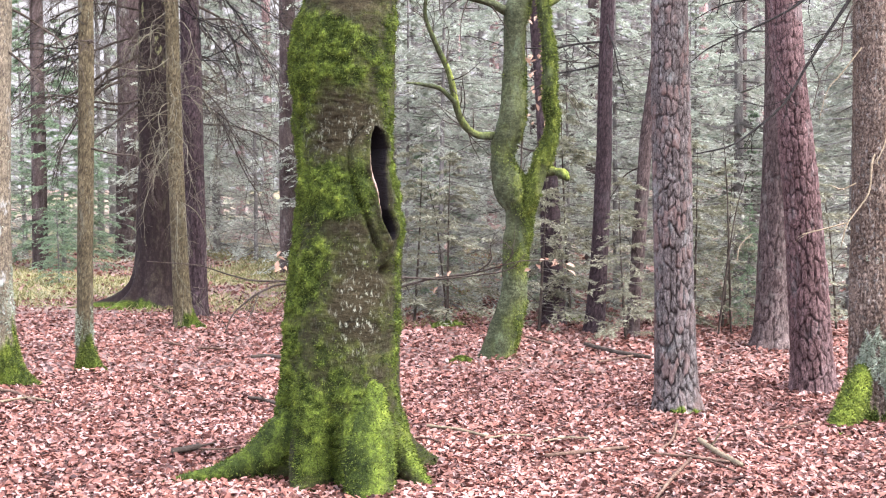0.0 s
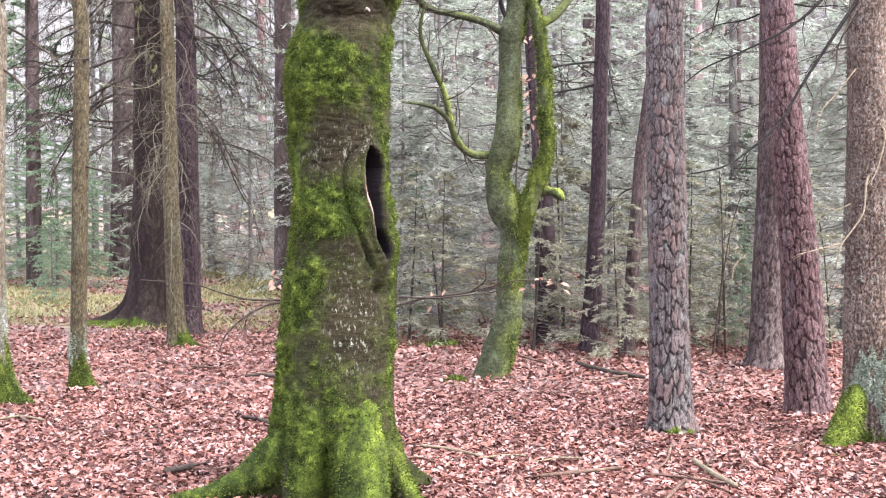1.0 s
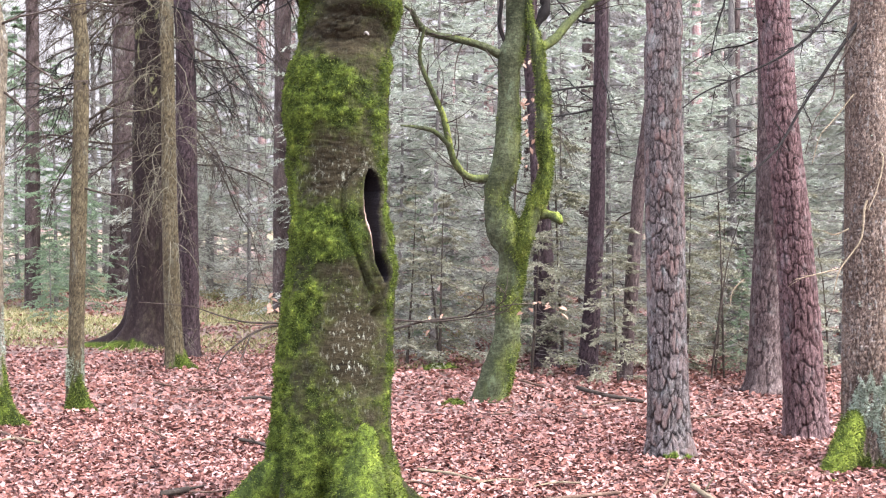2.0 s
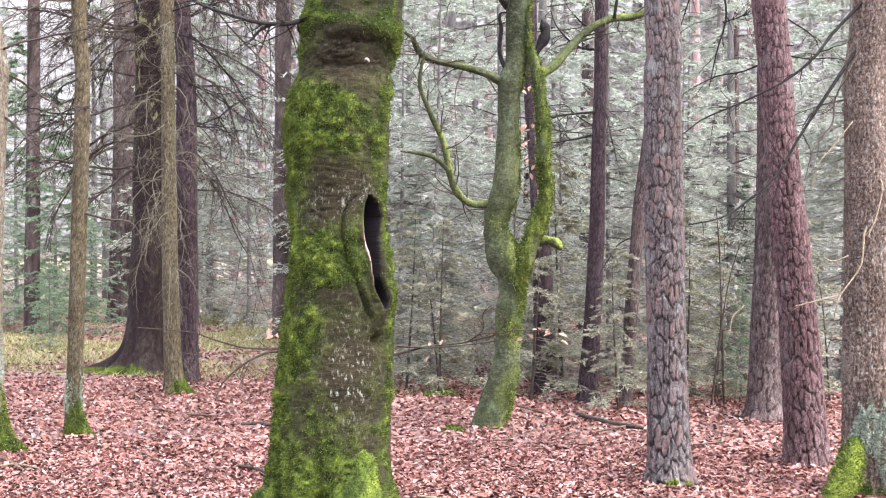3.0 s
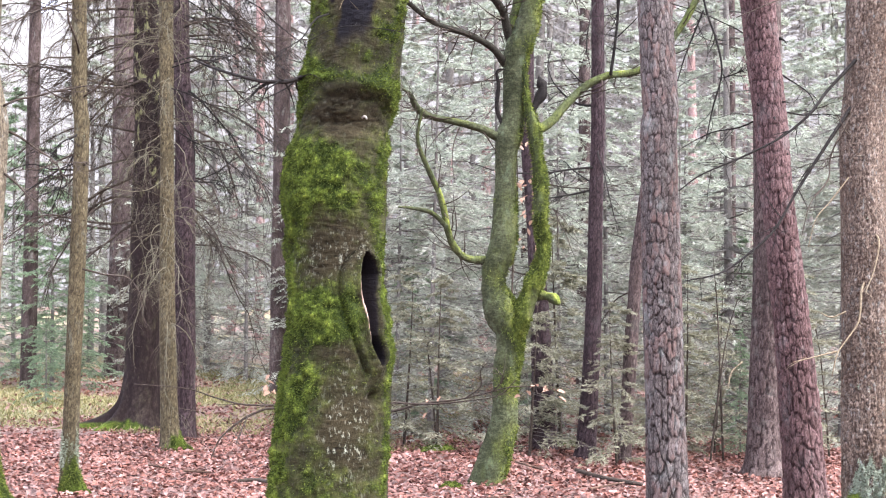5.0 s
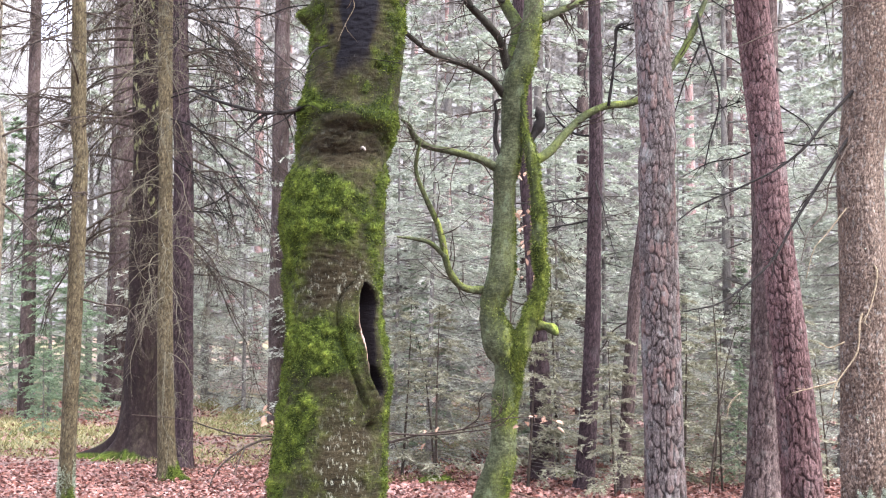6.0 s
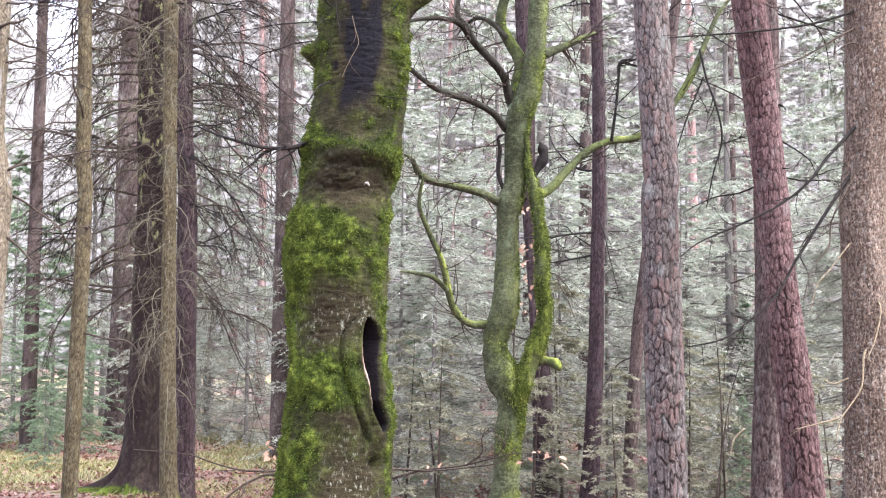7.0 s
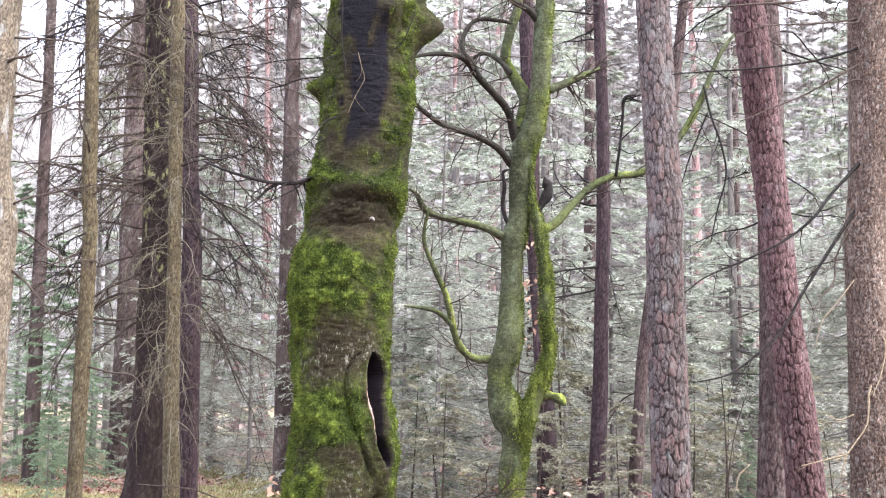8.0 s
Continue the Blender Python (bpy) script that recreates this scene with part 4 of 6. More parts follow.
    m = 1.3 * fractal(cx * 4, cy * 4, Z * 4, 3, 21) + 0.2 * left - 0.1
    for at, z0, wa, wz, more in BEECH_MOSS:
        m += more * np.exp(-(angle_to(A, at) / wa) ** 2 - ((Z - z0) / wz) ** 2)
    m += 1.5 * np.exp(-((sag - 0.075) / 0.045) ** 2)
    wet = step(0.5, 0.36, np.abs(angle_to(A, 262 + 5 * np.sin(Z * 5)) * R / 0.2 + 0.6 * fractal(cx * 12, cy * 12, Z * 5, 4, 35))) * step(2.68, 2.95, Z + 0.5 * fractal(cx * 9, cy * 9, Z * 2, 3, 33))
    m = m - 1.6 * wet - 3 * inside + 1.1 * fractal(cx * 13, cy * 13, Z * 15, 3, 63) + 0.6 * fractal(cx * 38, cy * 38, Z * 40, 2, 64)
    moss = 0.32 * step(-1.1, 0.2, m) * (1 - wet) * (1 - inside) + 0.68 * step(0.05, 0.85, m)
    moss *= 1 - step(0.018, 0.008, np.abs(u) - width) * (width > 0.004)
    tuft = fractal(cx * 24, cy * 24, Z * 26, 4, 61)
    d += moss * (0.006 + 0.024 * tuft + 0.012 * fractal(cx * 9, cy * 9, Z * 9, 2, 65))
    pale = 0.6 * np.exp(-((Z - 0.85) / 0.25) ** 2 - (angle_to(A, 285) / 0.4) ** 2) + 0.3 * np.exp(-((Z - 1.7) / 0.12) ** 2) + 0.06
    wood = step(0.02, 0.014, np.abs(u + width + 0.003) * (1 + 9 * np.abs(Z - 1.46))) * step(0.18, 0.15, np.abs(Z - 1.46)) * (width > 0.008) * step(1.3, 1.36, Z) * step(1.64, 1.56, Z)
    # Moss tone: random, with light painted on raised tufts and both outer edges.
    moss_tone = np.clip(0.3 - 0.16 * step(2.2, 2.7, Z) + 0.95 * tuft + 0.22 * left + 0.3 * fractal(cx * 3, cy * 3, Z * 3, 3, 67) + 0.3 * np.exp(-(angle_to(A, 342) / 0.4) ** 2) + 0.4 * np.exp(-(Z / 0.3) ** 2 - (angle_to(A, 286) / 0.4) ** 2), 0, 1)
    return d, {"moss": moss * (1 - wood), "wet": wet, "lichen": pale * (1 - wet) * (1 - inside), "wood": wood, "hole_shade": step(0.012, 0.002, np.abs(u) - width - 0.007 * (u > 0)) * (width > 0.004) * (1 - wood), "moss_tone": moss_tone}


def moss_fur(name, verts, seg, moss, count, length, seed, parent, material, low=0.0, drop=0.25):
    """Short moss blades standing on the mossy parts of a bole."""
    rng = np.random.default_rng(seed)
    rows = len(verts) // seg
    grid = verts.reshape(rows, seg, 3)
    mm = moss.reshape(rows, seg)
    du = np.roll(grid, -1, 1) - np.roll(grid, 1, 1)
    dv = np.gradient(grid, axis=0)
    nor = np.cross(du, dv)
    nor /= np.linalg.norm(nor, axis=2)[..., None] + 1e-9
    area = np.linalg.norm(du, axis=2) * np.linalg.norm(dv, axis=2)
    wgt = (area * np.clip(mm - 0.2, 0, 1) * (grid[..., 2] > low)).ravel()
    pick = rng.choice(len(wgt), count, p=wgt / wgt.sum())
    p, n = grid.reshape(-1, 3)[pick], nor.reshape(-1, 3)[pick]
    p = p + du.reshape(-1, 3)[pick] * (rng.random((count, 1)) - 0.5) * 0.6 + dv.reshape(-1, 3)[pick] * (rng.random((count, 1)) - 0.5) * 1.2
    way = n + rng.normal(0, 0.45, n.shape) + np.array([0, 0, -drop])
    way /= np.linalg.norm(way, axis=1)[:, None]
    side = np.cross(way, rng.normal(0, 1, n.shape))
    side /= np.linalg.norm(side, axis=1)[:, None] + 1e-9
    ln = length * (0.5 + rng.random((count, 1)))
    v = np.stack([p - side * ln * 0.16 - n * 0.003, p + side * ln * 0.16 - n * 0.003, p + way * ln], 1).reshape(-1, 3)
    f = np.arange(count * 3).reshape(-1, 3)
    return part(name, mesh_of(name, v, f, smooth=False), material, parent, "short bright green moss" if name == "moss" else "pale grey-green lichen", "stuff")


def mossy_limb(points, seg, fine, seed, amount, side=0.3, thin=0.0):
    """A limb along a bent line, with moss thickest above and on one side."""
    p = np.asarray(points, float)
    length = np.linalg.norm(np.diff(p[:, :3], axis=0), axis=1).sum()
    n = max(6, int(length / fine))
    v, q = tube(points, seg, n, 0.12, seed)
    body = v[: n * seg]
    c = glide(points, n)[:, None, :3]
    out = body.reshape(n, seg, 3) - c
    r = np.linalg.norm(out, axis=2) + 1e-9
    up, lean = out[..., 2] / r, out[..., 0] / r
    x, y, z = body.reshape(n, seg, 3).transpose(2, 0, 1)
    m = fractal(x * 5, y * 5, z * 3.5, 4, seed + 2) * 1.6 + 0.5 * up + side * lean + amount - thin * step(2.0, 3.0, z)
    m = 0.35 * step(-1.0, 0.2, m) + 0.65 * step(0.0, 0.8, m + 0.4 * fractal(x * 30, y * 30, z * 14, 3, seed + 6))
    lump = 1 + m * (0.02 + 0.3 * fractal(x * 24, y * 24, z * 9, 3, seed + 4)) * np.clip(0.06 / r, 0.2, 1.0)
    v[: n * seg] = (c + out * lump[..., None]).reshape(-1, 3)
    moss = np.zeros(len(v))
    moss[: n * seg] = m.ravel()
    tri = q[:, 2] == q[:, 3]
    tris = np.vstack([q[~tri][:, [0, 1, 2]], q[~tri][:, [0, 2, 3]], q[tri][:, :3]])
    moss_tone = np.full(len(v), 0.5)
    # Moss tone: random, painted lighter on top and to the right, as lit.
    moss_tone[: n * seg] = np.clip(0.45 + 1.0 * fractal(x * 20, y * 20, z * 9, 3, seed + 4) + 0.15 * up + 0.25 * lean + 0.4 * fractal(x * 3, y * 3, z * 2, 2, seed + 9), 0, 1).ravel()
    return v, tris, {"moss": moss, "lichen": np.full(len(v), 0.15), "moss_tone": moss_tone}, n * seg


def beech_skin():
    """The old beech's bark with moss, a black wet streak, bare pink wood and shade painted into the hollow."""
    m = beech_bark
    n, l, b = m.node_tree.nodes, m.node_tree.links, m.node_tree.nodes["Principled BSDF"]
    col = b.inputs["Base Color"].links[0].from_socket
    col = mix_node(n, l, attr_node(n, "wet"), col, (0.0065, 0.006, 0.008))
    # Shade inside the hollow, put into the colour as near black.
    col = mix_node(n, l, attr_node(n, "hole_shade"), col, (0.005, 0.004, 0.005))
    col = mix_node(n, l, attr_node(n, "wood"), col, (0.36, 0.25, 0.21))
    l.new(col, b.inputs["Base Color"])
    return m


beech = thing("old_beech", (-0.49, 6.45, 0), "old beech with mossy bark, spreading roots and a narrow hollow", "tree")
bv, bq, ba_ = bole(BEECH_AXIS, 280, 0.007, 3.7, beech_relief)
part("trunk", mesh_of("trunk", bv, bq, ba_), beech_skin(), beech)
moss_fur("moss", bv, 280, ba_["moss"], 120000, 0.011, 11, beech, moss_blades, -0.05)
BEECH_ROOTS = [
    [(-0.5, 6.48, 0.75, 0.05), (-0.6, 6.46, 0.5, 0.075), (-0.66, 6.42, 0.34, 0.1), (-0.79, 6.38, 0.2, 0.11), (-0.92, 6.34, 0.1, 0.08), (-1.06, 6.3, 0.045, 0.05), (-1.25, 6.25, 0.015, 0.028), (-1.42, 6.2, -0.02, 0.014)],
    [(-0.46, 6.5, 1.0, 0.05), (-0.43, 6.4, 0.7, 0.09), (-0.4, 6.31, 0.46, 0.115), (-0.37, 6.19, 0.24, 0.13), (-0.35, 6.09, 0.08, 0.12), (-0.345, 5.99, -0.05, 0.1)],
    [(-0.36, 6.46, 0.75, 0.03), (-0.3, 6.4, 0.5, 0.05), (-0.265, 6.33, 0.28, 0.075), (-0.2, 6.27, 0.12, 0.07), (-0.12, 6.22, 0.025, 0.048), (-0.04, 6.17, -0.03, 0.025)],
    [(-0.64, 6.34, 0.36, 0.06), (-0.66, 6.26, 0.18, 0.085), (-0.67, 6.18, 0.05, 0.07), (-0.69, 6.1, -0.04, 0.04)],
]
for k, pts in enumerate(BEECH_ROOTS):
    rv, rt, ra, rn = mossy_limb(pts, 36, 0.012, 100 + k, (0.55, 0.75, 0.35, 0.1)[k], 0.0)
    for key in ("wet", "hole_shade", "wood"):
        ra[key] = np.zeros(len(rv))
    ra["moss_tone"] = np.clip(ra["moss_tone"] + (-0.05, -0.1, -0.05, -0.2)[k], 0, 1)
    part("root", mesh_of("root", rv, rt, ra), beech_bark, beech, "mossy root spreading into the leaves")
    moss_fur("moss", rv[:rn], 36, ra["moss"][:rn], (5000, 7000, 3000, 2000)[k], 0.014, 110 + k, beech, moss_blades, -0.05)


BEECH_TWIGS = [
    [(-0.419, 6.17, 3.183, 0.0016), (-0.401, 6.17, 3.11, 0.0017), (-0.386, 6.17, 3.049, 0.0016), (-0.42, 6.17, 2.979, 0.0015), (-0.446, 6.17, 2.922, 0.0013), (-0.462, 6.17, 2.88, 0.0015)],
    [(-0.504, 6.17, 3.556, 0.008), (-0.5, 6.17, 3.385, 0.008), (-0.5, 6.17, 3.244, 0.0067), (-0.484, 6.17, 3.132, 0.0067), (-0.471, 6.17, 3.062, 0.004)],
    [(-0.145, 6.17, 3.391, 0.0054), (-0.197, 6.17, 3.249, 0.0054), (-0.265, 6.17, 3.186, 0.0054), (-0.374, 6.17, 3.167, 0.004), (-0.512, 6.17, 3.173, 0.004)],
    [(-0.611, 6.17, 2.726, 0.0054), (-0.503, 6.17, 2.783, 0.004), (-0.394, 6.17, 2.804, 0.004), (-0.23, 6.17, 2.787, 0.004), (-0.134, 6.17, 2.774, 0.0027)],
]


# ---- pines and spruces with plated bark ----
def plated(wide, tall, deep, seed, moss_to=0.0, moss_at=180.0, lichen=0.3, flare=0.0, roots=(), lichen_low=None):
    def relief(A, Z, R):
        mean = float(R.mean())
        period = max(6, int(round(2 * np.pi * mean / wide)))
        u = A / (2 * np.pi) * period
        cx, cy = np.cos(A), np.sin(A)
        warp = fractal(cx * 3, cy * 3, Z * 6, 3, seed + 5)
        v = (Z + 0.35 * np.clip(Z - 1.2, 0, None)) / tall + 0.5 * warp
        jag = 0.2 * fractal(cx * 9 + 7, cy * 9, Z * 13, 3, seed + 8) + 0.22 * fractal(cx * 160 * mean, cy * 160 * mean, Z * 26, 2, seed + 11)
        gap, own = cells(u + jag, v, period, seed)
        fine_gap, fine_own = cells(u * 2 + jag * 2, v * 2.2 + 0.4 * warp, period * 2, seed + 30)
        edge = 0.06 * fractal(cx * 120 * mean, cy * 120 * mean, Z * 40, 2, seed + 3)
        reach = 0.13 + 0.1 * np.clip(0.5 + 1.3 * fractal(cx * 6, cy * 6, Z * 9, 2, seed + 62), 0, 1)
        crack = step(0.0, 1.0, (gap + edge) / reach) * (0.72 + 0.28 * step(0.0, 0.14, fine_gap + edge))
        own = 0.6 * own + 0.4 * fine_own
        deep_at = deep * (1 - 0.45 * step(1.0, 2.6, Z) + 0.5 * np.exp(-np.clip(Z, 0, None) / 0.4))
        d = deep_at * (crack - 1) + deep_at * 0.45 * (own - 0.5) * crack + 0.2 * deep * fractal(cx * 60 * mean, cy * 60 * mean, Z * 50, 3, seed + 9)
        d += 0.02 * mean / 0.12 * fractal(cx * 1.3, cy * 1.3, Z * 1.2, 2, seed + 13)
        low = np.clip(Z, 0, None)
        for at, reach, fall, width in roots:
            d += reach * np.exp(-(angle_to(A, at) / width) ** 2) * np.exp(-low / fall)
        d += flare * np.exp(-low / 0.1) * (0.7 + 0.5 * np.sin(A * 5 + seed))
        moss = step(0.0, 0.4, 1.1 * (moss_to - Z) / max(moss_to, 0.05) + 1.7 * np.cos(angle_to(A, moss_at)) + fractal(cx * 4, cy * 4, Z * 6, 3, seed + 20) - 1.15) if moss_to else np.zeros(A.shape)
        pale = lichen * step(-0.2, 0.9, Z)
        if lichen_low:
            cloud = np.exp(-((Z - lichen_low[0]) / lichen_low[1]) ** 2) * np.clip(0.4 + 0.8 * np.cos(angle_to(A, lichen_low[2])), 0, 1)
            pale = pale + 1.7 * step(0.3, 0.95, cloud + 0.9 * fractal(cx * 5, cy * 5, Z * 7, 4, seed + 40))
        return d + moss * 0.012, {"crack": crack, "plate": own, "moss": moss, "lichen": pale * (1 - moss), "moss_tone": np.clip(0.45 + fractal(cx * 40 * mean, cy * 40 * mean, Z * 16, 3, seed + 22), 0, 1)}
    return relief


def standing_tree(name, axis, material, label, seg, fine, top, relief, group="", fur=0, crust=0):
    a = axis[0]
    tree = thing(name, (a[0], a[1], 0), label, "tree", group)
    v, q, at = bole(axis, seg, fine, top, relief)
    part("trunk", mesh_of("trunk", v, q, at), material, tree)
    if fur:
        moss_fur("moss", v, seg, at["moss"], fur, 0.016, 31, tree, bright_moss, -0.05)
    if crust:
        moss_fur("lichen", v, seg, np.clip(at["lichen"] - 0.45, 0, 1), crust, 0.016, 33, tree, pale_lichen, 0.02, 0.0)
    return tree


pine_a = standing_tree("pine", PINE_A, pine_bark, "tall pine with grey-brown plated bark standing in leaf litter", 161, 0.009, 4.4, plated(0.04, 0.13, 0.016, 3, 0.03, 280, 0.3, 0.02), fur=250)
pine_b = standing_tree("pine", PINE_B, red_pine_bark, "leaning tall pine with reddish plated bark", 144, 0.0105, 4.8, plated(0.042, 0.13, 0.016, 5, 0, 0, 0.15, 0.02))
pine_c = standing_tree("pine", PINE_C, dusk_pine_bark, "tall pine with brown plated bark behind a reddish pine", 83, 0.01918, 5.5, plated(0.045, 0.14, 0.012, 7, 0, 0, 0.2, 0.03))
spruce_d = standing_tree("spruce", SPRUCE_D, spruce_bark, "thick spruce with scaly brown bark and a mossy lichened foot", 156, 0.01053, 4.4, plated(0.024, 0.03, 0.013, 9, 0.2, 195, 0.25, 0.02, ((200, 0.1, 0.16, 0.4), (300, 0.12, 0.12, 0.4), (60, 0.1, 0.1, 0.5)), (0.4, 0.22, 285)), fur=9000, crust=14000)
for k, pts in enumerate(([(2.58, 7.86, 0.42, 0.03), (2.53, 7.79, 0.28, 0.06), (2.46, 7.72, 0.16, 0.08), (2.39, 7.66, 0.05, 0.075), (2.3, 7.6, -0.03, 0.05)], [(2.72, 7.8, 0.4, 0.06), (2.74, 7.72, 0.2, 0.08), (2.76, 7.64, 0.03, 0.06), (2.77, 7.57, -0.05, 0.04)])):
    rv, rt, ra, rn = mossy_limb(pts, 26, 0.014, 120 + k, (1.1, -0.6)[k], 0.0)
    ra["moss_tone"] = np.clip(ra["moss_tone"] + 0.3, 0, 1)
    ra["crack"], ra["plate"] = np.ones(len(rv)), np.full(len(rv), 0.5)
    part("root", mesh_of("root", rv, rt, ra), spruce_bark, spruce_d, "yellow-green mossy root" if k == 0 else "lichened root")
    moss_fur("moss" if k == 0 else "lichen", rv[:rn], 26, ra["moss"][:rn] if k == 0 else np.ones(rn), (5000, 3000)[k], 0.018, 122 + k, spruce_d, bright_moss if k == 0 else pale_lichen, -0.03)
tree_e = standing_tree("spruce", TREE_E, pale_spruce_bark, "spruce with pale scaly bark and a mossy root", 95, 0.01456, 4.8, plated(0.028, 0.05, 0.006, 12, 0.3, 330, 0.6, 0.02, ((340, 0.2, 0.1, 0.35), (200, 0.1, 0.1, 0.4)), (0.55, 0.25, 290)), fur=6000, crust=2500)
tree_f = standing_tree("young_spruce", TREE_F, olive_bark, "slender spruce with rough brown bark and a mossy foot", 55, 0.01918, 5.0, plated(0.025, 0.03, 0.004, 14, 0.22, 300, 0.3, 0.015, ((335, 0.1, 0.07, 0.4),), (0.3, 0.15, 280)), fur=3000, crust=1200)
spruce_g = standing_tree("spruce", SPRUCE_G, dark_bark, "dark thick spruce with purplish smooth bark and mossy roots", 110, 0.0175, 6.6, plated(0.06, 0.3, 0.004, 16, 0.07, 240, 0.12, 0.03, ((192, 0.7, 0.11, 0.16), (228, 0.35, 0.15, 0.2), (300, 0.1, 0.1, 0.4)), (4.6, 2.2, 255)))
tree_h = standing_tree("young_spruce", TREE_H, olive_bark, "slender spruce with olive-brown bark and dead twigs", 55, 0.02282, 6.0, plated(0.03, 0.06, 0.004, 18, 0.12, 330, 0.2, 0.015, ((330, 0.14, 0.07, 0.35),)), fur=2000)
pine_i = standing_tree("pine", PINE_I, dark_pine_bark, "pine with dark reddish furrowed bark", 62, 0.0245, 6.3, plated(0.045, 0.14, 0.014, 20, 0, 0, 0.1, 0.02))
pine_j = standing_tree("pine", PINE_J, dusk_pine_bark, "far pine with coarse grey plated bark", 55, 0.04368, 9, plated(0.09, 0.2, 0.025, 22, 0, 0, 0.4, 0.03))
pine_k = standing_tree("pine", PINE_K, dark_pine_bark, "slender pine with reddish upper bark", 55, 0.0245, 5.8, plated(0.035, 0.09, 0.006, 24, 0, 0, 0.1, 0.01))
pine_l = standing_tree("pine", PINE_L, dark_pine_bark, "pine with brown bark standing behind the forked beech", 55, 0.0245, 6.0, plated(0.045, 0.13, 0.008, 26, 0, 0, 0.1, 0.02))
pine_m = standing_tree("pine", PINE_M, dusk_pine_bark, "thin pine with brown bark among spruce twigs", 41, 0.028, 5.6, plated(0.04, 0.06, 0.006, 28, 0, 0, 0.1, 0.01))


# ---- the forked beech ----
fork = thing("forked_beech", (0.41, 10.45, 0), "crooked forked beech with bright mossy stems", "tree")
fv, ft, fa, fn = mossy_limb(FORK_TRUNK, 44, 0.016, 70, -0.2, 0.6, 0.3)
part("trunk", mesh_of("trunk", fv, ft, fa), young_beech_bark, fork)
moss_fur("moss", fv[:fn], 44, fa["moss"][:fn], 14000, 0.021, 71, fork, bright_moss)
sv, st_, sa, sn = mossy_limb(FORK_STEM, 28, 0.02, 73, 0.45, 0.1, 0.3)
stem = part("stem", mesh_of("stem", sv, st_, sa), young_beech_bark, fork)
moss_fur("moss", sv[:sn], 28, sa["moss"][:sn], 9000, 0.022, 74, fork, bright_moss)
BARE = {"right_long": -0.35, "low_left": -0.1, "upper_left": -0.85, "arch_low": -1.0, "arch_high": -1.0, "arch_twist": -1.1, "spur_twig": -1.0, "black_stub": -2.0, "top_left": -1.0, "hang": -2.0, "low_left_twig": -0.5, "right_high": -0.8, "mossy_spur": 0.0}
for k, (name, pts) in enumerate(FORK_BRANCHES.items()):
    v, t, at, n = mossy_limb(pts, 12, 0.03, 80 + k, BARE.get(name, 0.2) - 0.2)
    part("branch", mesh_of("branch", v, t, at), black_twig if BARE.get(name, 0) < -1.5 else grey_branch if BARE.get(name, 0) < -0.95 else young_beech_bark, fork)


# ---- dead branches on standing trees ----
def dead_limb(start, heading, length, droop, thick, twigs, seed, sweep=0.0, fine=True, wild=0.16):
    """A leafless branch that leaves a trunk, bends over and splits into twigs; one mesh."""
    rng = np.random.default_rng(seed)
    pile = Pile()
    pos, way = np.array(start, float), np.array(heading, float)
    way /= np.linalg.norm(way)
    pts = [(*pos, thick)]
    n = 8
    for k in range(n):
        way = way + np.array([0, 0, -droop / n * (1 + k / n)]) + rng.normal(0, wild, 3) + np.array([0, 0, sweep * (k / n) ** 2])
        way /= np.linalg.norm(way)
        pos = pos + way * length / n
        pts.append((*pos, thick * (1 - 0.86 * (k + 1) / n)))
    pile.add(*limb(pts, 5, 14, 0.1, seed))
    line = glide(pts, 40)
    for _ in range(twigs):
        i = int(rng.uniform(8, 38))
        base, ahead = line[i, :3], line[min(i + 1, 39), :3] - line[i - 1, :3]
        ahead /= np.linalg.norm(ahead) + 1e-9
        out = np.cross(ahead, (0, 0, 1)) * rng.choice([-1, 1]) + ahead * rng.uniform(0.3, 1.0) + rng.normal(0, 0.35, 3) + np.array([0, 0, rng.uniform(-0.6, 0.1)])
        out /= np.linalg.norm(out)
        ln = length * rng.uniform(0.1, 0.34)
        p, w, row, r = base.copy(), out, [], max(line[i, 3] * 0.55, 0.0015)
        row.append((*p, r))
        for k in range(4):
            w = w + rng.normal(0, 0.16, 3) + np.array([0, 0, -0.1])
            w /= np.linalg.norm(w)
            p = p + w * ln / 4
            row.append((*p, r * (1 - 0.2 * (k + 1)) + 0.0006))
        pile.add(*limb(row, 3, 7, 0, 0))
        if fine:
            for _ in range(3):
                j = int(rng.integers(1, 4))
                q = np.array(row[j][:3])
                w2 = w + rng.normal(0, 0.6, 3)
                w2 /= np.linalg.norm(w2)
                e = q + w2 * ln * rng.uniform(0.25, 0.5)
                mid = (q + e) / 2 + rng.normal(0, ln * 0.04, 3)
                pile.add(*limb([(*q, r * 0.5), (*mid, r * 0.4), (*e, 0.0007)], 3, 4, 0, 0))
    return pile.mesh("branch")


def branches_on(tree, axis, count, zs, turns, lengths, droop, thick, twigs, material, seed, sweep=0.0, wild=0.16):
    rng = np.random.default_rng(seed)
    a = np.asarray(axis, float)
    for k in range(count):
        z = rng.uniform(*zs)
        x, y, r = (np.interp(z, a[:, 2], a[:, i]) for i in (0, 1, 3))
        at = radians(rng.uniform(*turns))
        heading = (math.cos(at), math.sin(at), rng.uniform(-0.5, 0.45))
        start = (x + math.cos(at) * r * 0.8, y + math.sin(at) * r * 0.8, z)
        part("branch", dead_limb(start, heading, rng.uniform(*lengths), rng.uniform(0.2, 1.7) * droop, thick * rng.uniform(0.7, 1.2), twigs, seed * 100 + k, sweep, True, wild), material, tree, "leafless dead branch")


branches_on(spruce_g, SPRUCE_G, 24, (2.0, 7.0), (-75, 25), (1.5, 3.2), 0.9, 0.012, 22, dead_wood, 201, 0.0, 0.26)
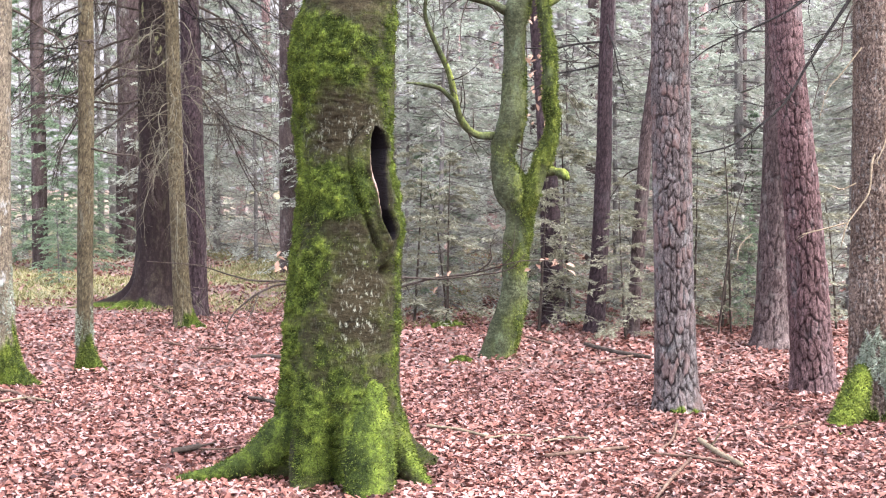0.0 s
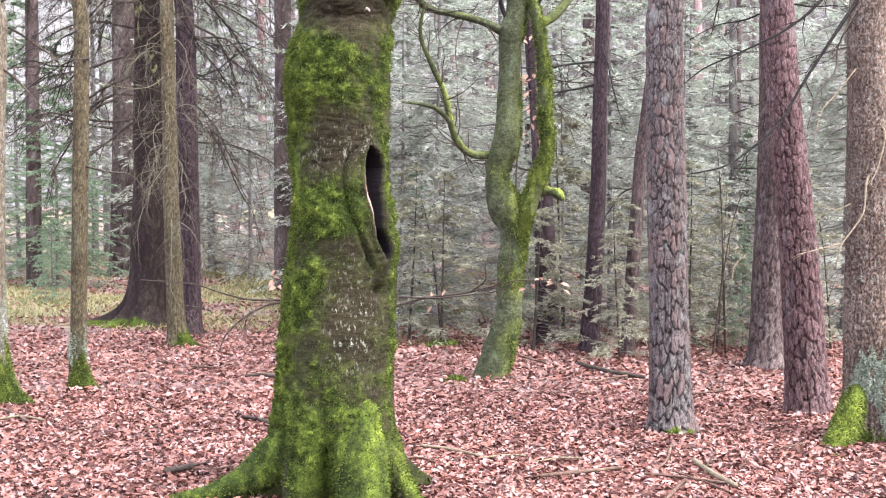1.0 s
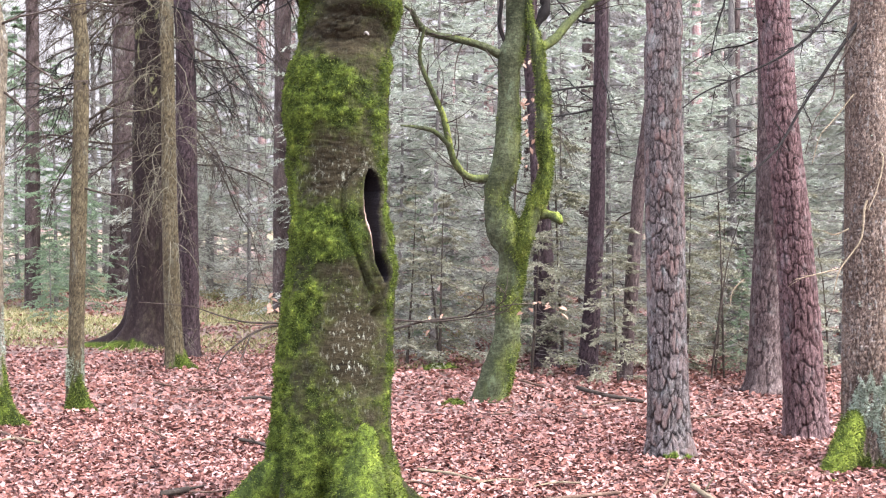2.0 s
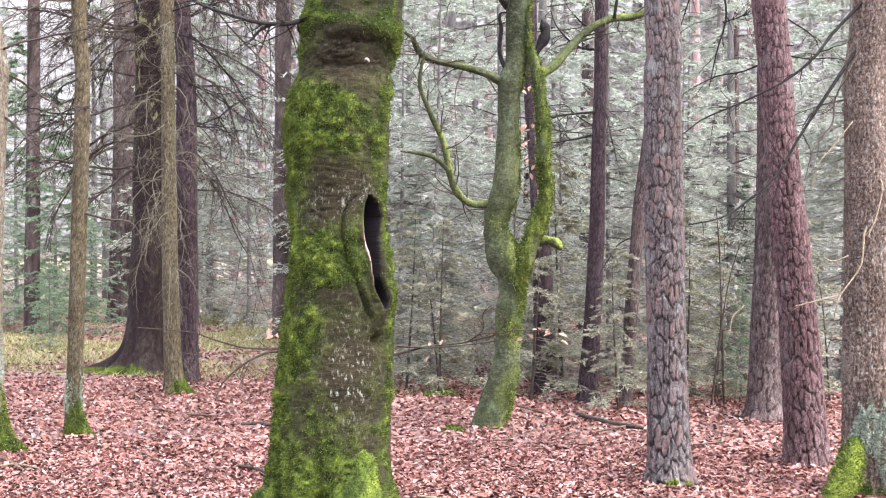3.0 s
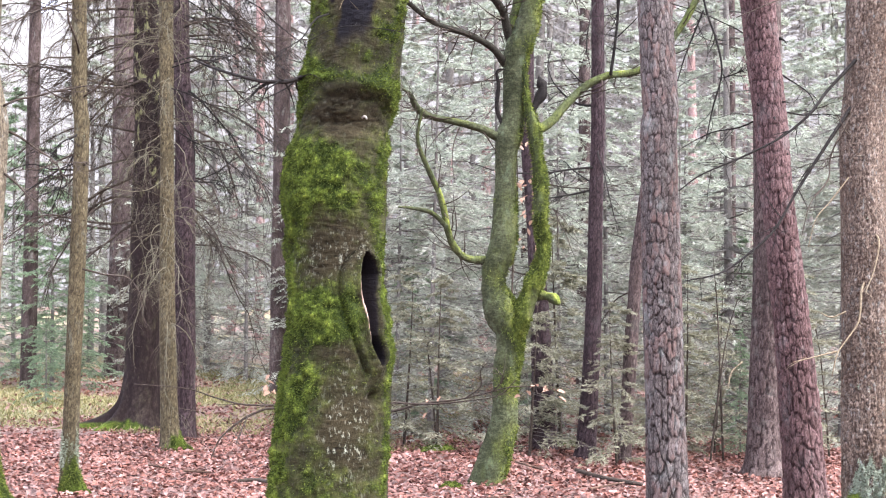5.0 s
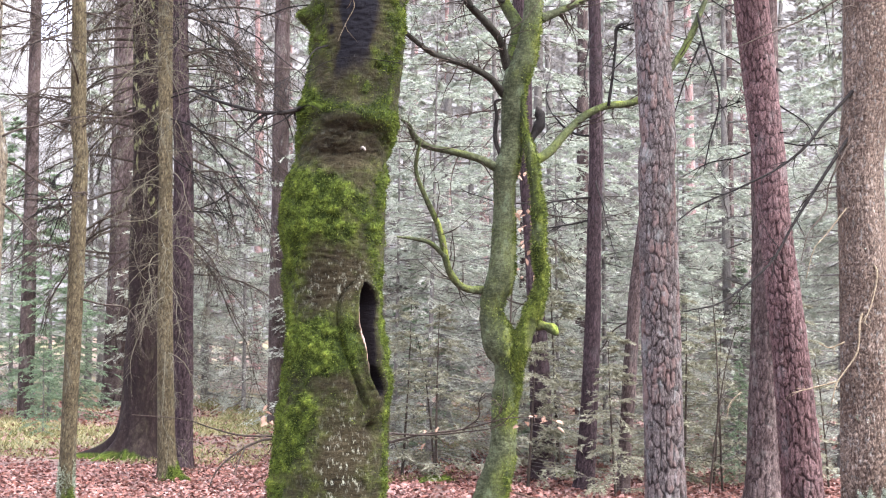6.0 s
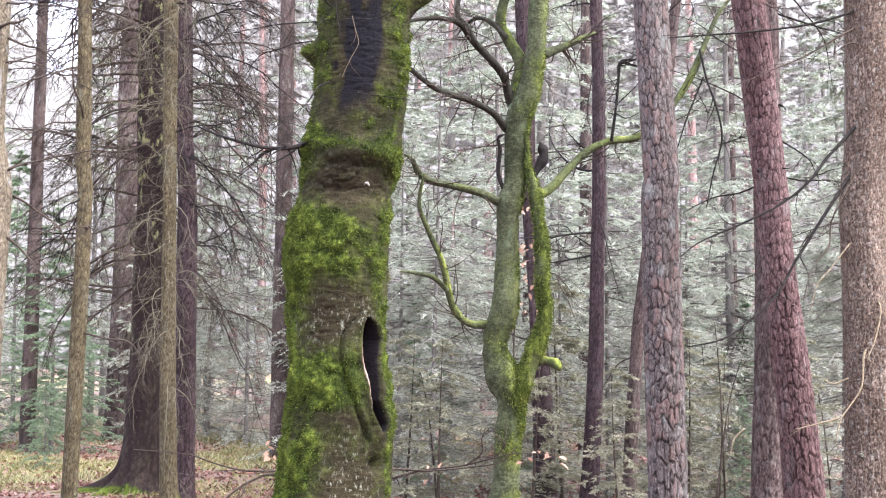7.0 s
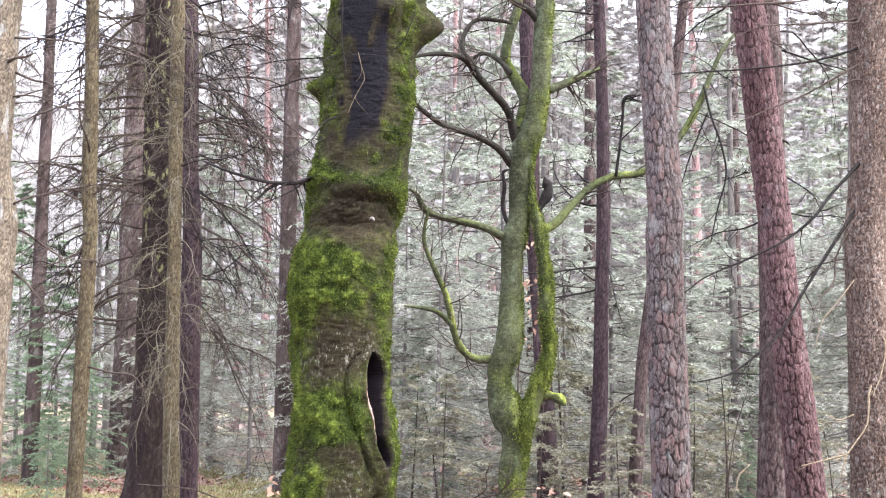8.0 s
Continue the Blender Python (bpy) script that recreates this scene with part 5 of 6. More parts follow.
branches_on(spruce_g, SPRUCE_G, 26, (2.2, 7.0), (150, 260), (1.2, 2.6), 0.8, 0.019, 24, dead_wood, 202)
branches_on(spruce_g, SPRUCE_G, 34, (1.9, 6.6), (215, 330), (0.6, 1.7), 1.5, 0.0085, 16, dead_wood, 216, 0.0, 0.3)
branches_on(spruce_g, SPRUCE_G, 10, (2.4, 6.8), (-70, 15), (1.4, 3.0), 1.0, 0.01, 24, black_twig, 217, 0.0, 0.24)
branches_on(spruce_g, SPRUCE_G, 18, (3.6, 7.0), (165, 235), (1.2, 2.4), 0.6, 0.011, 36, dead_wood, 218, 0.0, 0.24)
branches_on(tree_h, TREE_H, 58, (1.2, 6.4), (185, 345), (0.5, 1.6), 1.9, 0.0046, 11, olive_twig, 203, 0.0, 0.3)
branches_on(tree_h, TREE_H, 14, (1.6, 6.0), (140, 210), (0.6, 1.5), 1.0, 0.0045, 9, olive_twig, 204, 0.0, 0.3)
branches_on(tree_h, TREE_H, 16, (3.0, 6.6), (-40, 60), (0.8, 2.0), 0.9, 0.01, 14, black_twig, 215, 0.0, 0.25)
branches_on(pine_i, PINE_I, 16, (3.0, 7.0), (-60, 40), (1.2, 2.6), 0.8, 0.013, 26, dead_wood, 205)
branches_on(tree_f, TREE_F, 16, (1.5, 5.0), (170, 370), (0.5, 1.5), 0.5, 0.008, 8, dead_wood, 206, 0.0, 0.22)
branches_on(tree_f, TREE_F, 26, (2.4, 5.4), (110, 250), (0.6, 1.8), 0.35, 0.007, 16, black_twig, 219, 0.0, 0.2)
branches_on(tree_f, TREE_F, 18, (0.8, 5.0), (190, 350), (0.02, 0.05), 0.1, 0.006, 0, dead_wood, 220)
branches_on(tree_h, TREE_H, 16, (0.8, 6.0), (190, 350), (0.02, 0.05), 0.1, 0.007, 0, dead_wood, 221)
branches_on(pine_b, PINE_B, 9, (1.8, 4.6), (200, 350), (0.03, 0.09), 0.1, 0.012, 0, black_twig, 222)
branches_on(pine_c, PINE_C, 9, (2.4, 5.8), (200, 380), (0.04, 0.12), 0.1, 0.015, 0, black_twig, 223)
branches_on(pine_k, PINE_K, 9, (1.4, 5.4), (190, 350), (0.03, 0.07), 0.1, 0.01, 0, black_twig, 224)
branches_on(pine_i, PINE_I, 12, (2.6, 6.6), (-80, 10), (1.2, 2.8), 1.1, 0.01, 18, black_twig, 225, 0.0, 0.22)
branches_on(tree_e, TREE_E, 8, (2.0, 5.0), (-60, 40), (0.6, 1.4), 0.5, 0.01, 9, dead_wood, 207)
branches_on(pine_j, PINE_J, 14, (2.5, 9.0), (0, 360), (1.2, 3.0), 0.6, 0.022, 14, dead_wood, 208)
branches_on(pine_k, PINE_K, 16, (2.4, 6.2), (0, 360), (0.5, 1.7), 0.3, 0.011, 9, black_twig, 209)
branches_on(pine_c, PINE_C, 14, (3.0, 6.2), (-60, 230), (0.6, 1.8), 0.4, 0.01, 10, black_twig, 210)
branches_on(pine_l, PINE_L, 16, (1.6, 6.4), (0, 360), (0.5, 1.6), 0.4, 0.009, 9, dead_wood, 211)
branches_on(pine_m, PINE_M, 6, (1.2, 5.0), (0, 360), (0.3, 0.9), 0.4, 0.007, 6, dead_wood, 214)
branches_on(pine_b, PINE_B, 4, (3.6, 4.8), (-60, 30), (0.4, 1.0), 0.4, 0.007, 7, dead_wood, 212)
branches_on(spruce_d, SPRUCE_D, 8, (1.4, 4.6), (150, 250), (0.25, 0.6), 0.8, 0.006, 4, dead_wood, 213)


def twigged(points, seg, n, twigs, seed, reach=0.16, main=True):
    """A drawn branch line with short random side twigs; without main, the side twigs alone."""
    rng = np.random.default_rng(seed)
    pile = Pile()
    if main:
        pile.add(*limb(points, seg, n, 0.12, seed))
    line = glide(points, 60)
    for _ in range(twigs):
        i = int(rng.uniform(10, 57))
        ahead = line[i + 1, :3] - line[i - 1, :3]
        ahead /= np.linalg.norm(ahead) + 1e-9
        w = ahead * rng.uniform(0.2, 1.0) + rng.normal(0, 0.6, 3) + np.array([0, 0, -0.15])
        w /= np.linalg.norm(w)
        ln = reach * rng.uniform(0.5, 1.8)
        p, r = line[i, :3].copy(), max(line[i, 3] * 0.5, 0.0012)
        row = [(*p, r)]
        for k in range(4):
            w = w + rng.normal(0, 0.2, 3)
            w /= np.linalg.norm(w)
            p = p + w * ln / 4
            row.append((*p, r * (1 - 0.22 * (k + 1)) + 0.0005))
        pile.add(*limb(row, 3, 8, 0, 0))
    return pile.mesh("branch")


for k, pts in enumerate(SPRUCE_BRANCHES):
    part("branch", twigged([(x, y, z, r * 0.52) for x, y, z, r in pts], 7, 26, 20 if k < 2 else 10, 300 + k), black_twig if k < 3 else dead_wood, spruce_d, "dark arching leafless branch")
for k, pts in enumerate(PALE_TWIGS):
    part("twig", twigged([(x, y, z, r * 0.6) for x, y, z, r in pts], 4, 16, 4, 320 + k, 0.07), pale_twig, spruce_d, "pale barkless twig")
for k, pts in enumerate(HANGING_TWIGS):
    thin = [(x, y, z, r * 0.6) for x, y, z, r in pts]
    part("twig", mesh_of("twig", *limb(thin, 5, 20, 0.12, 340 + k)), black_twig, fork, "dark hanging twig")
    part("twig_spray", twigged(thin, 5, 20, 16, 340 + k, 0.26, False), black_twig, fork, "fine side twigs", "stuff")
for k, name in enumerate(("upper_left", "arch_low", "arch_high", "arch_twist", "low_left", "spur_twig", "right_high", "top_left", "right_long")):
    pts = [(x, y, z, r * 0.5) for x, y, z, r in FORK_BRANCHES[name]]
    part("twig_spray", twigged(pts, 3, 12, 26, 360 + k, 0.32), dead_wood, fork, "fine leafless twigs", "stuff")
for k, pts in enumerate(BEECH_TWIGS):
    wood = pale_twig if k == 0 else black_twig
    pts = [(x, y, z, r * (1.0 if k == 0 else 0.5)) for x, y, z, r in pts]
    part("twig", mesh_of("twig", *limb(pts, 4, 18, 0.12, 390 + k)), wood, beech, "thin twig lying against the bark")
    part("twig_spray", twigged(pts, 4, 18, (2, 3, 6, 6)[k], 390 + k, 0.07, False), wood, beech, "fine side twigs", "stuff")
knob_v, knob_t = limb([(-0.35, 6.24, 2.37, 0.003), (-0.343, 6.222, 2.377, 0.005), (-0.334, 6.218, 2.374, 0.0055), (-0.327, 6.22, 2.364, 0.004)], 10, 10, 0.8, 395)
part("fungus", mesh_of("fungus", knob_v, knob_t), pale_fungus, beech, "small white bracket fungus")
part("branch", twigged(SIDE_BRANCH, 6, 20, 16, 380, 0.22), black_twig, beech, "thin dark leafless branch")
branches_on(beech, BEECH_AXIS, 5, (2.5, 3.4), (170, 235), (0.35, 0.8), 0.1, 0.006, 9, black_twig, 381, 0.2)


# ---- spruces of the background ----
def spruce_crown(height, low, high, reach, whorls, per, twigs, spray, needle, seed, droop=0.35, uneven=0.3):
    """Needle sprays on whorled branches between two heights; returns a spray mesh and a branch mesh."""
    rng = np.random.default_rng(seed)
    base_p, base_w, base_l = [], [], []
    thick = min(0.012, 0.0018 * height)
    sticks = Pile()
    for z in np.linspace(low, high, whorls):
        turn = rng.random() * 6.28
        for j in range(per):
            a = turn + j * 6.2832 / per + rng.normal(0, 0.25)
            ln = reach * (1 - 0.93 * (z / height) ** 1.8) * rng.uniform(1 - uneven, 1 + uneven)
            if rng.random() < 0.12:
                continue
            w = np.array([math.cos(a), math.sin(a), rng.uniform(-0.15, 0.2)])
            p = np.array([0, 0, z + rng.normal(0, 0.08)])
            row = [(*p, thick)]
            for k in range(5):
                w = w + np.array([0, 0, -droop / 5 + (0.1 if k > 2 else 0)]) + rng.normal(0, 0.06, 3)
                w /= np.linalg.norm(w)
                p = p + w * ln / 5
                row.append((*p, thick * (1 - 0.18 * (k + 1)) + 0.0008))
            sticks.add(*limb(row, 3, 3, 0, 0))
            line = glide(row, 30)
            for _ in range(twigs):
                i = int(rng.uniform(4, 29))
                ahead = line[min(i + 1, 29), :3] - line[i - 1, :3]
                ahead /= np.linalg.norm(ahead) + 1e-9
                side = np.cross(ahead, (0, 0, 1)) * rng.choice([-1, 1])
                tw = ahead * 0.8 + side * rng.uniform(0.3, 1.0) + np.array([0, 0, rng.uniform(-0.5, 0.1)])
                base_p.append(line[i, :3])
                base_w.append(tw / np.linalg.norm(tw))
                base_l.append(ln * rng.uniform(0.12, 0.3) * (1.2 - i / 45))
    P, W, L = np.array(base_p), np.array(base_w), np.array(base_l)[:, None]
    m = len(P)
    f = rng.random((m, spray, 1))
    root = P[:, None] + W[:, None] * (L[:, None] * f) + np.array([0, 0, -0.12]) * L[:, None] * f ** 2
    side = np.cross(W, (0, 0, 1.0))
    side /= np.linalg.norm(side, axis=1)[:, None] + 1e-9
    sign = np.where(rng.random((m, spray, 1)) < 0.5, -1, 1)
    way = W[:, None] * 0.7 + side[:, None] * sign * rng.uniform(0.3, 1, (m, spray, 1)) + rng.normal(0, 0.3, (m, spray, 3))
    way /= np.linalg.norm(way, axis=2)[..., None]
    across = np.cross(way, rng.normal(0, 1, (m, spray, 3)))
    across /= np.linalg.norm(across, axis=2)[..., None] + 1e-9
    nl = needle * rng.uniform(0.6, 1.3, (m, spray, 1))
    v = np.stack([root - across * nl * 0.115, root + across * nl * 0.115, root + way * nl], 2).reshape(-1, 3)
    return mesh_of("crown", v, np.arange(len(v)).reshape(-1, 3), smooth=False), sticks.mesh("branches")


def spruce_tree(name, label, height, girth, green, dry, needle_material, bark, seed, group, dry_material=None):
    """A forest spruce: thin bole, withered lower branches, green crown above."""
    tree = thing(name, (0, 0, 0), label, "spruce tree", group)
    bend = np.random.default_rng(seed).normal(0, 0.06, 2)
    axis = [(bend[0] * math.sin(z * 0.7), bend[1] * math.cos(z * 0.5), z, girth * (1 - z / height * 0.93)) for z in np.linspace(-0.1, height, 12)]
    part("trunk", mesh_of("trunk", *limb(axis, 9, 26, 0.1, seed)), bark, tree)
    for key, spec, mat in (("crown", green, needle_material), ("withered_foliage", dry, dry_material or needles_hazed_dry)):
        if spec:
            sprays, sticks = spruce_crown(height, *spec, seed + 3)
            part(key, sprays, mat, tree, "", "stuff")
            part("branchwork", sticks, hazed_grey_bark, tree, "", "stuff")
    return tree


TEMPLATES = [
    spruce_tree("spruce", "dense dark green spruce with drooping branches", 8.6, 0.1, (1.3, 8.4, 1.6, 23, 5, 14, 20, 0.075), (0.3, 2.4, 1.4, 9, 5, 15, 18, 0.07), needles_hazed_near, hazed_grey_bark, 401, "background spruces"),
    spruce_tree("spruce", "slim spruce with thin greyish green crown", 7.3, 0.07, (1.7, 7.1, 1.2, 18, 5, 14, 20, 0.07), (0.25, 2.6, 1.3, 12, 5, 15, 18, 0.06), needles_hazed_near, hazed_grey_bark, 402, "background spruces"),
    spruce_tree("young_spruce", "small fresh green spruce", 4.6, 0.045, (0.35, 4.5, 1.15, 22, 5, 14, 22, 0.065), None, needles_fresh, hazed_grey_bark, 403, "young spruces"),
    spruce_tree("spruce", "withered spruce with brown-grey twigs", 6.5, 0.045, (2.8, 6.4, 1.0, 13, 5, 13, 20, 0.065), (0.2, 3.6, 1.25, 17, 5, 15, 18, 0.055), needles_hazed_near, hazed_grey_bark, 404, "background spruces"),
    spruce_tree("spruce", "tall far spruce with dense green crown", 15.0, 0.14, (0.6, 14.8, 2.3, 34, 5, 14, 18, 0.12), None, needles_hazed, hazed_grey_bark, 405, "far spruces"),
    spruce_tree("small_spruce", "small withered spruce with brown bare twigs", 2.0, 0.018, None, (0.12, 1.9, 0.62, 14, 5, 13, 16, 0.045), needles_hazed_near, dead_wood, 406, "small withered spruces", needles_brown),
]
SPOTS = [
    (0, 13.9, 0.8, 3), (0.75, 15.2, 1, 1), (1.9, 14.4, 0.85, 3), (2.5, 13.3, 0.6, 3),
    (3.3, 14.6, 1, 1), (4.3, 13.6, 0.9, 3), (4.9, 15.6, 0.9, 1), (6.1, 15.4, 0.8, 3),
    (-0.6, 16.5, 0.9, 1), (1.4, 17.4, 1.1, 0), (2.9, 17.4, 0.9, 1), (4, 18.4, 1.1, 1),
    (6.2, 18.6, 0.9, 1), (0.2, 19.2, 1.1, 0), (-1.4, 19.6, 1, 1), (5.2, 21.5, 0.9, 0),
    (-2.2, 23.5, 1.1, 0), (-4.2, 24.5, 1, 1), (-6, 20.4, 0.85, 2), (-7.3, 22.6, 1, 2),
    (-3.2, 22, 0.9, 3), (-7, 26.5, 1.1, 1), (-1, 25, 1.2, 0), (3.7, 15.6, 0.5, 2),
    (-0.2, 15, 0.5, 2),
]
SPOTS += [
    (1, 14.2, 0.35, 2), (3, 12.7, 0.25, 2), (1.66, 11.7, 0.8, 5), (2.35, 12.4, 0.9, 5),
    (3.35, 12, 0.9, 5), (0.95, 12.3, 0.9, 5), (0.1, 12.7, 0.95, 5), (-0.3, 13, 0.9, 5),
    (1.25, 12.9, 1.1, 5), (2.75, 12.7, 0.8, 5), (-5.2, 17.5, 0.3, 2), (-1.6, 17.8, 0.35, 2),
    (4.6, 14.2, 0.7, 3), (3, 15.6, 0.8, 3), (1.3, 13.6, 0.6, 3), (-0.4, 14.6, 0.7, 3),
    (5.3, 13, 0.7, 3), (2, 22.5, 1.2, 0), (7.2, 25, 0.9, 0), (4.2, 34.5, 1, 4),
    (7.8, 36, 1.1, 4), (-2.4, 38, 1, 4), (-6.4, 37, 0.9, 4), (10.2, 38, 1.1, 4),
    (0.2, 40.5, 1.1, 4),
]
SPOTS += [
    (6.4, 45, 1.1, 4), (-5.8, 32, 0.8, 4), (0.8, 29.5, 0.8, 4), (5.2, 30, 0.85, 4),
    (8.9, 29.5, 0.8, 4), (-8.6, 24.5, 1, 0), (-5, 27, 1, 1), (-10, 26.5, 1.1, 0),
    (-5.5, 20, 0.6, 2), (-4.6, 22.4, 0.8, 1), (-7.6, 20.6, 0.9, 1), (-1.8, 27, 0.8, 4),
    (-7.4, 29, 0.75, 4), (-11.6, 32, 0.9, 4), (-4, 33, 0.9, 4), (2.9, 29, 0.75, 4),
    (6.9, 31, 0.8, 4), (-0.6, 33, 0.9, 4), (10.8, 33, 0.9, 4), (1.6, 37, 1, 4),
    (5.8, 38, 1, 4), (-8.8, 40, 1, 4), (9, 40, 1, 4), (3.2, 42, 0.9, 4),
    (-3.2, 44, 0.9, 4),
]
SPOTS += [
    (12.5, 44, 0.9, 4),
]
rng = np.random.default_rng(77)
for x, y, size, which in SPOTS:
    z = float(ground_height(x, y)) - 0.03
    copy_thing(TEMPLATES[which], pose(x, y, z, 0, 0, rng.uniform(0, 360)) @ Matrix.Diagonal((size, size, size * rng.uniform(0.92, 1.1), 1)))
for k, t in enumerate(TEMPLATES):
    t.location = ((-11.0, 12.0, 14.0, -14.0, 20.0, 6.0)[k], (8.0, -6.0, 12.0, -3.0, 30.0, 12.5)[k], 0.0)


# ---- far pines ----
def far_pine(label, height, girth, bark, seed):
    tree = thing("pine", (0, 0, 0), label, "pine tree", "far pines")
    r = np.random.default_rng(seed)
    lean = r.normal(0, 0.25, 2)
    axis = [(lean[0] * (z / height) ** 2, lean[1] * (z / height) ** 2, z, girth * (1 - 0.6 * z / height)) for z in np.linspace(-0.1, height, 10)]
    v, q, at = bole(axis, 14, 0.22, height, plated(0.09, 0.3, 0.01, seed))
    part("trunk", mesh_of("trunk", v, q, at), bark, tree)
    sprays, sticks = spruce_crown(height * 1.25, height * 0.62, height, 2.2, 10, 4, 10, 8, 0.16, seed + 1, -0.1, 0.4)
    part("crown", sprays, needles_hazed, tree, "", "stuff")
    part("branchwork", sticks, hazed_grey_bark, tree, "", "stuff")
    for k in range(4):
        a = r.uniform(0, 6.28)
        z = height * r.uniform(0.2, 0.6)
        part("branch", dead_limb((0, 0, z), (math.cos(a), math.sin(a), 0.1), r.uniform(0.8, 2), 0.5, 0.015, 8, seed * 10 + k, 0, False), dead_wood, tree)
    return tree


PINES = [far_pine("tall slender pine with reddish bark", 15, 0.15, far_pine_bark, 501), far_pine("tall slender pine with brown bark", 17, 0.17, dusk_pine_bark, 502), far_pine("tall slim pine with pinkish bark", 16, 0.12, far_pine_bark, 503)]
PINE_SPOTS = [
    (-2.35, 19.8, 0.9, 1), (-6.3, 20.3, 0.75, 1), (-4.3, 37, 1, 2), (-3.9, 29, 0.8, 2),
    (-2.9, 34, 0.9, 2), (0.3, 28, 0.8, 2), (1.3, 34, 1, 0), (2.3, 20, 0.7, 1),
    (3.4, 30, 0.8, 2), (5.2, 26, 0.8, 0), (5.9, 33, 1, 0), (8, 33, 1, 0),
    (-6.7, 43, 1.1, 0), (-0.6, 46, 1.1, 2), (5, 44, 1.1, 2), (9.5, 46, 1.1, 0),
    (4, 17.5, 0.5, 1), (1.15, 16.4, 0.4, 1), (-5.75, 43, 1, 0), (-4.9, 44.5, 1.1, 2),
    (-7.9, 46, 1.1, 2), (-10.4, 47, 1.1, 0), (2.4, 50, 1.2, 2), (6.7, 52, 1.2, 2),
    (8.4, 47, 1.1, 2),
]
PINE_SPOTS += [
    (10.6, 49, 1.2, 0), (0.9, 52, 1.2, 0), (-3.4, 50, 1.2, 0), (-1.9, 54, 1.2, 2),
    (4.2, 55, 1.3, 0),
]
for x, y, size, which in PINE_SPOTS:
    copy_thing(PINES[which], pose(x, y, float(ground_height(x, y)) - 0.05, 0, 0, rng.uniform(0, 360)) @ Matrix.Diagonal((size, size, size, 1)))
for k, t in enumerate(PINES):
    t.location = ((9.0, -9.0, 3.0)[k], (-8.0, -7.0, -12.0)[k], 0.0)


# ---- the glowing sheet for the misty distance behind the woods ----
def glowing_mist_sheet():
    """A far sheet glowing in place of mist, painted brighter upwards to meet the sky."""
    a = np.radians(np.linspace(-75, 75, 151))
    h = np.linspace(0, 1, 12)
    A, H = np.meshgrid(a, h, indexing="ij")
    # The top dips where the camera's view needs a gap of bright sky.
    top = 34 + 4 * fractal(A * 9, 0, 0, 3, 801) + 2 * fractal(A * 60, 0, 0, 2, 803) - 9 * np.exp(-((A + 0.288) / 0.022) ** 2)
    X, Y, Z = 105 * np.sin(A), 105 * np.cos(A), H * top - 2
    i, j = (k.ravel() for k in np.meshgrid(np.arange(150), np.arange(11), indexing="ij"))
    q = np.stack([i * 12 + j, (i + 1) * 12 + j, (i + 1) * 12 + j + 1, i * 12 + j + 1], 1)
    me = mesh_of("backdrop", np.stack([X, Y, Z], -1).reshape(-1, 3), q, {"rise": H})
    m, n, l, b = nodes_of("glowing_mist_sheet")
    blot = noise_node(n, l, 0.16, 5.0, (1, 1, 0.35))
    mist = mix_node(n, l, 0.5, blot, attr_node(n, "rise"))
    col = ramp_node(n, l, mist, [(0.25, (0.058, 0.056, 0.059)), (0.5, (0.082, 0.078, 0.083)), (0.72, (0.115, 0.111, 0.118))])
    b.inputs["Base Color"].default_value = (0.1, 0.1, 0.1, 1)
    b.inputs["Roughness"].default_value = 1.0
    # The haze is emitted by the sheet itself, with no lamp behind it.
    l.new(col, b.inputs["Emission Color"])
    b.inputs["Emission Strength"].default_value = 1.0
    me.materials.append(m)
    return tagged(new("backdrop", me), "glowing sheet standing in for misty distance behind the forest", "backdrop", "", "structure")


glowing_mist_sheet()


# ---- the sapling behind the old beech ----
def leaf_spray(points, count, size, seed, material, parent, spread=0.05):
    """Withered leaves that still hang on a twig, each folded along its rib."""
    rng = np.random.default_rng(seed)
    line = glide(points, 60)
    for _ in range(count):
        p = line[int(rng.uniform(12, 59)), :3] + rng.normal(0, spread, 3)
        L, W = size * rng.uniform(0.7, 1.2), size * rng.uniform(0.4, 0.6)
        fold, curl = rng.uniform(0.1, 0.5), rng.uniform(-0.4, 0.4)
        local = np.array([(0, 0, 0), (0.4 * L, 0.5 * W, fold * W), (0.75 * L, 0.35 * W, fold * W * 0.7 + curl * L * 0.2), (L, 0, curl * L * 0.4), (0.75 * L, -0.35 * W, fold * W * 0.7 + curl * L * 0.2), (0.4 * L, -0.5 * W, fold * W)])
        turn = np.array(Euler((rng.uniform(-0.8, 0.8), rng.uniform(0.2, 1.3), rng.uniform(0, 6.28))).to_matrix())
        v = local @ turn.T + p
        part("leaf", mesh_of("leaf", v, [(0, 1, 2, 3), (0, 3, 4, 5)], smooth=False), material, parent)


sapling = thing("beech_sapling", (-0.48, 7.6, 0), "thin leafless beech sapling with a few withered leaves", "sapling")
for k, (name, pts) in enumerate(SAPLING.items()):
    thin = [(x, y, z, r * 0.7) for x, y, z, r in pts]
    part("stem" if name == "stem" else "twig", mesh_of("twig", *limb(thin, 5, 22, 0.12, 600 + k)), dead_wood, sapling)
    part("twig_spray", twigged(thin, 5, 22, 3 if name == "stem" else 9, 600 + k, 0.1, False), dead_wood, sapling, "fine bare side twigs", "stuff")
leaf_spray(SAPLING["right_low"][6:], 9, 0.05, 621, hanging_leaf, sapling, 0.035)
leaf_spray(SAPLING["right_high"][2:6], 3, 0.05, 622, hanging_leaf, sapling, 0.03)
leaf_spray([(-0.95, 7.5, 1.02, 0), (-0.93, 7.5, 1.0, 0), (-0.92, 7.5, 0.97, 0)], 6, 0.055, 623, hanging_leaf, sapling, 0.025)

rust = thing("beech_sapling", (0.66, 11.3, 0), "slender beech sapling holding rusty withered leaves", "sapling")
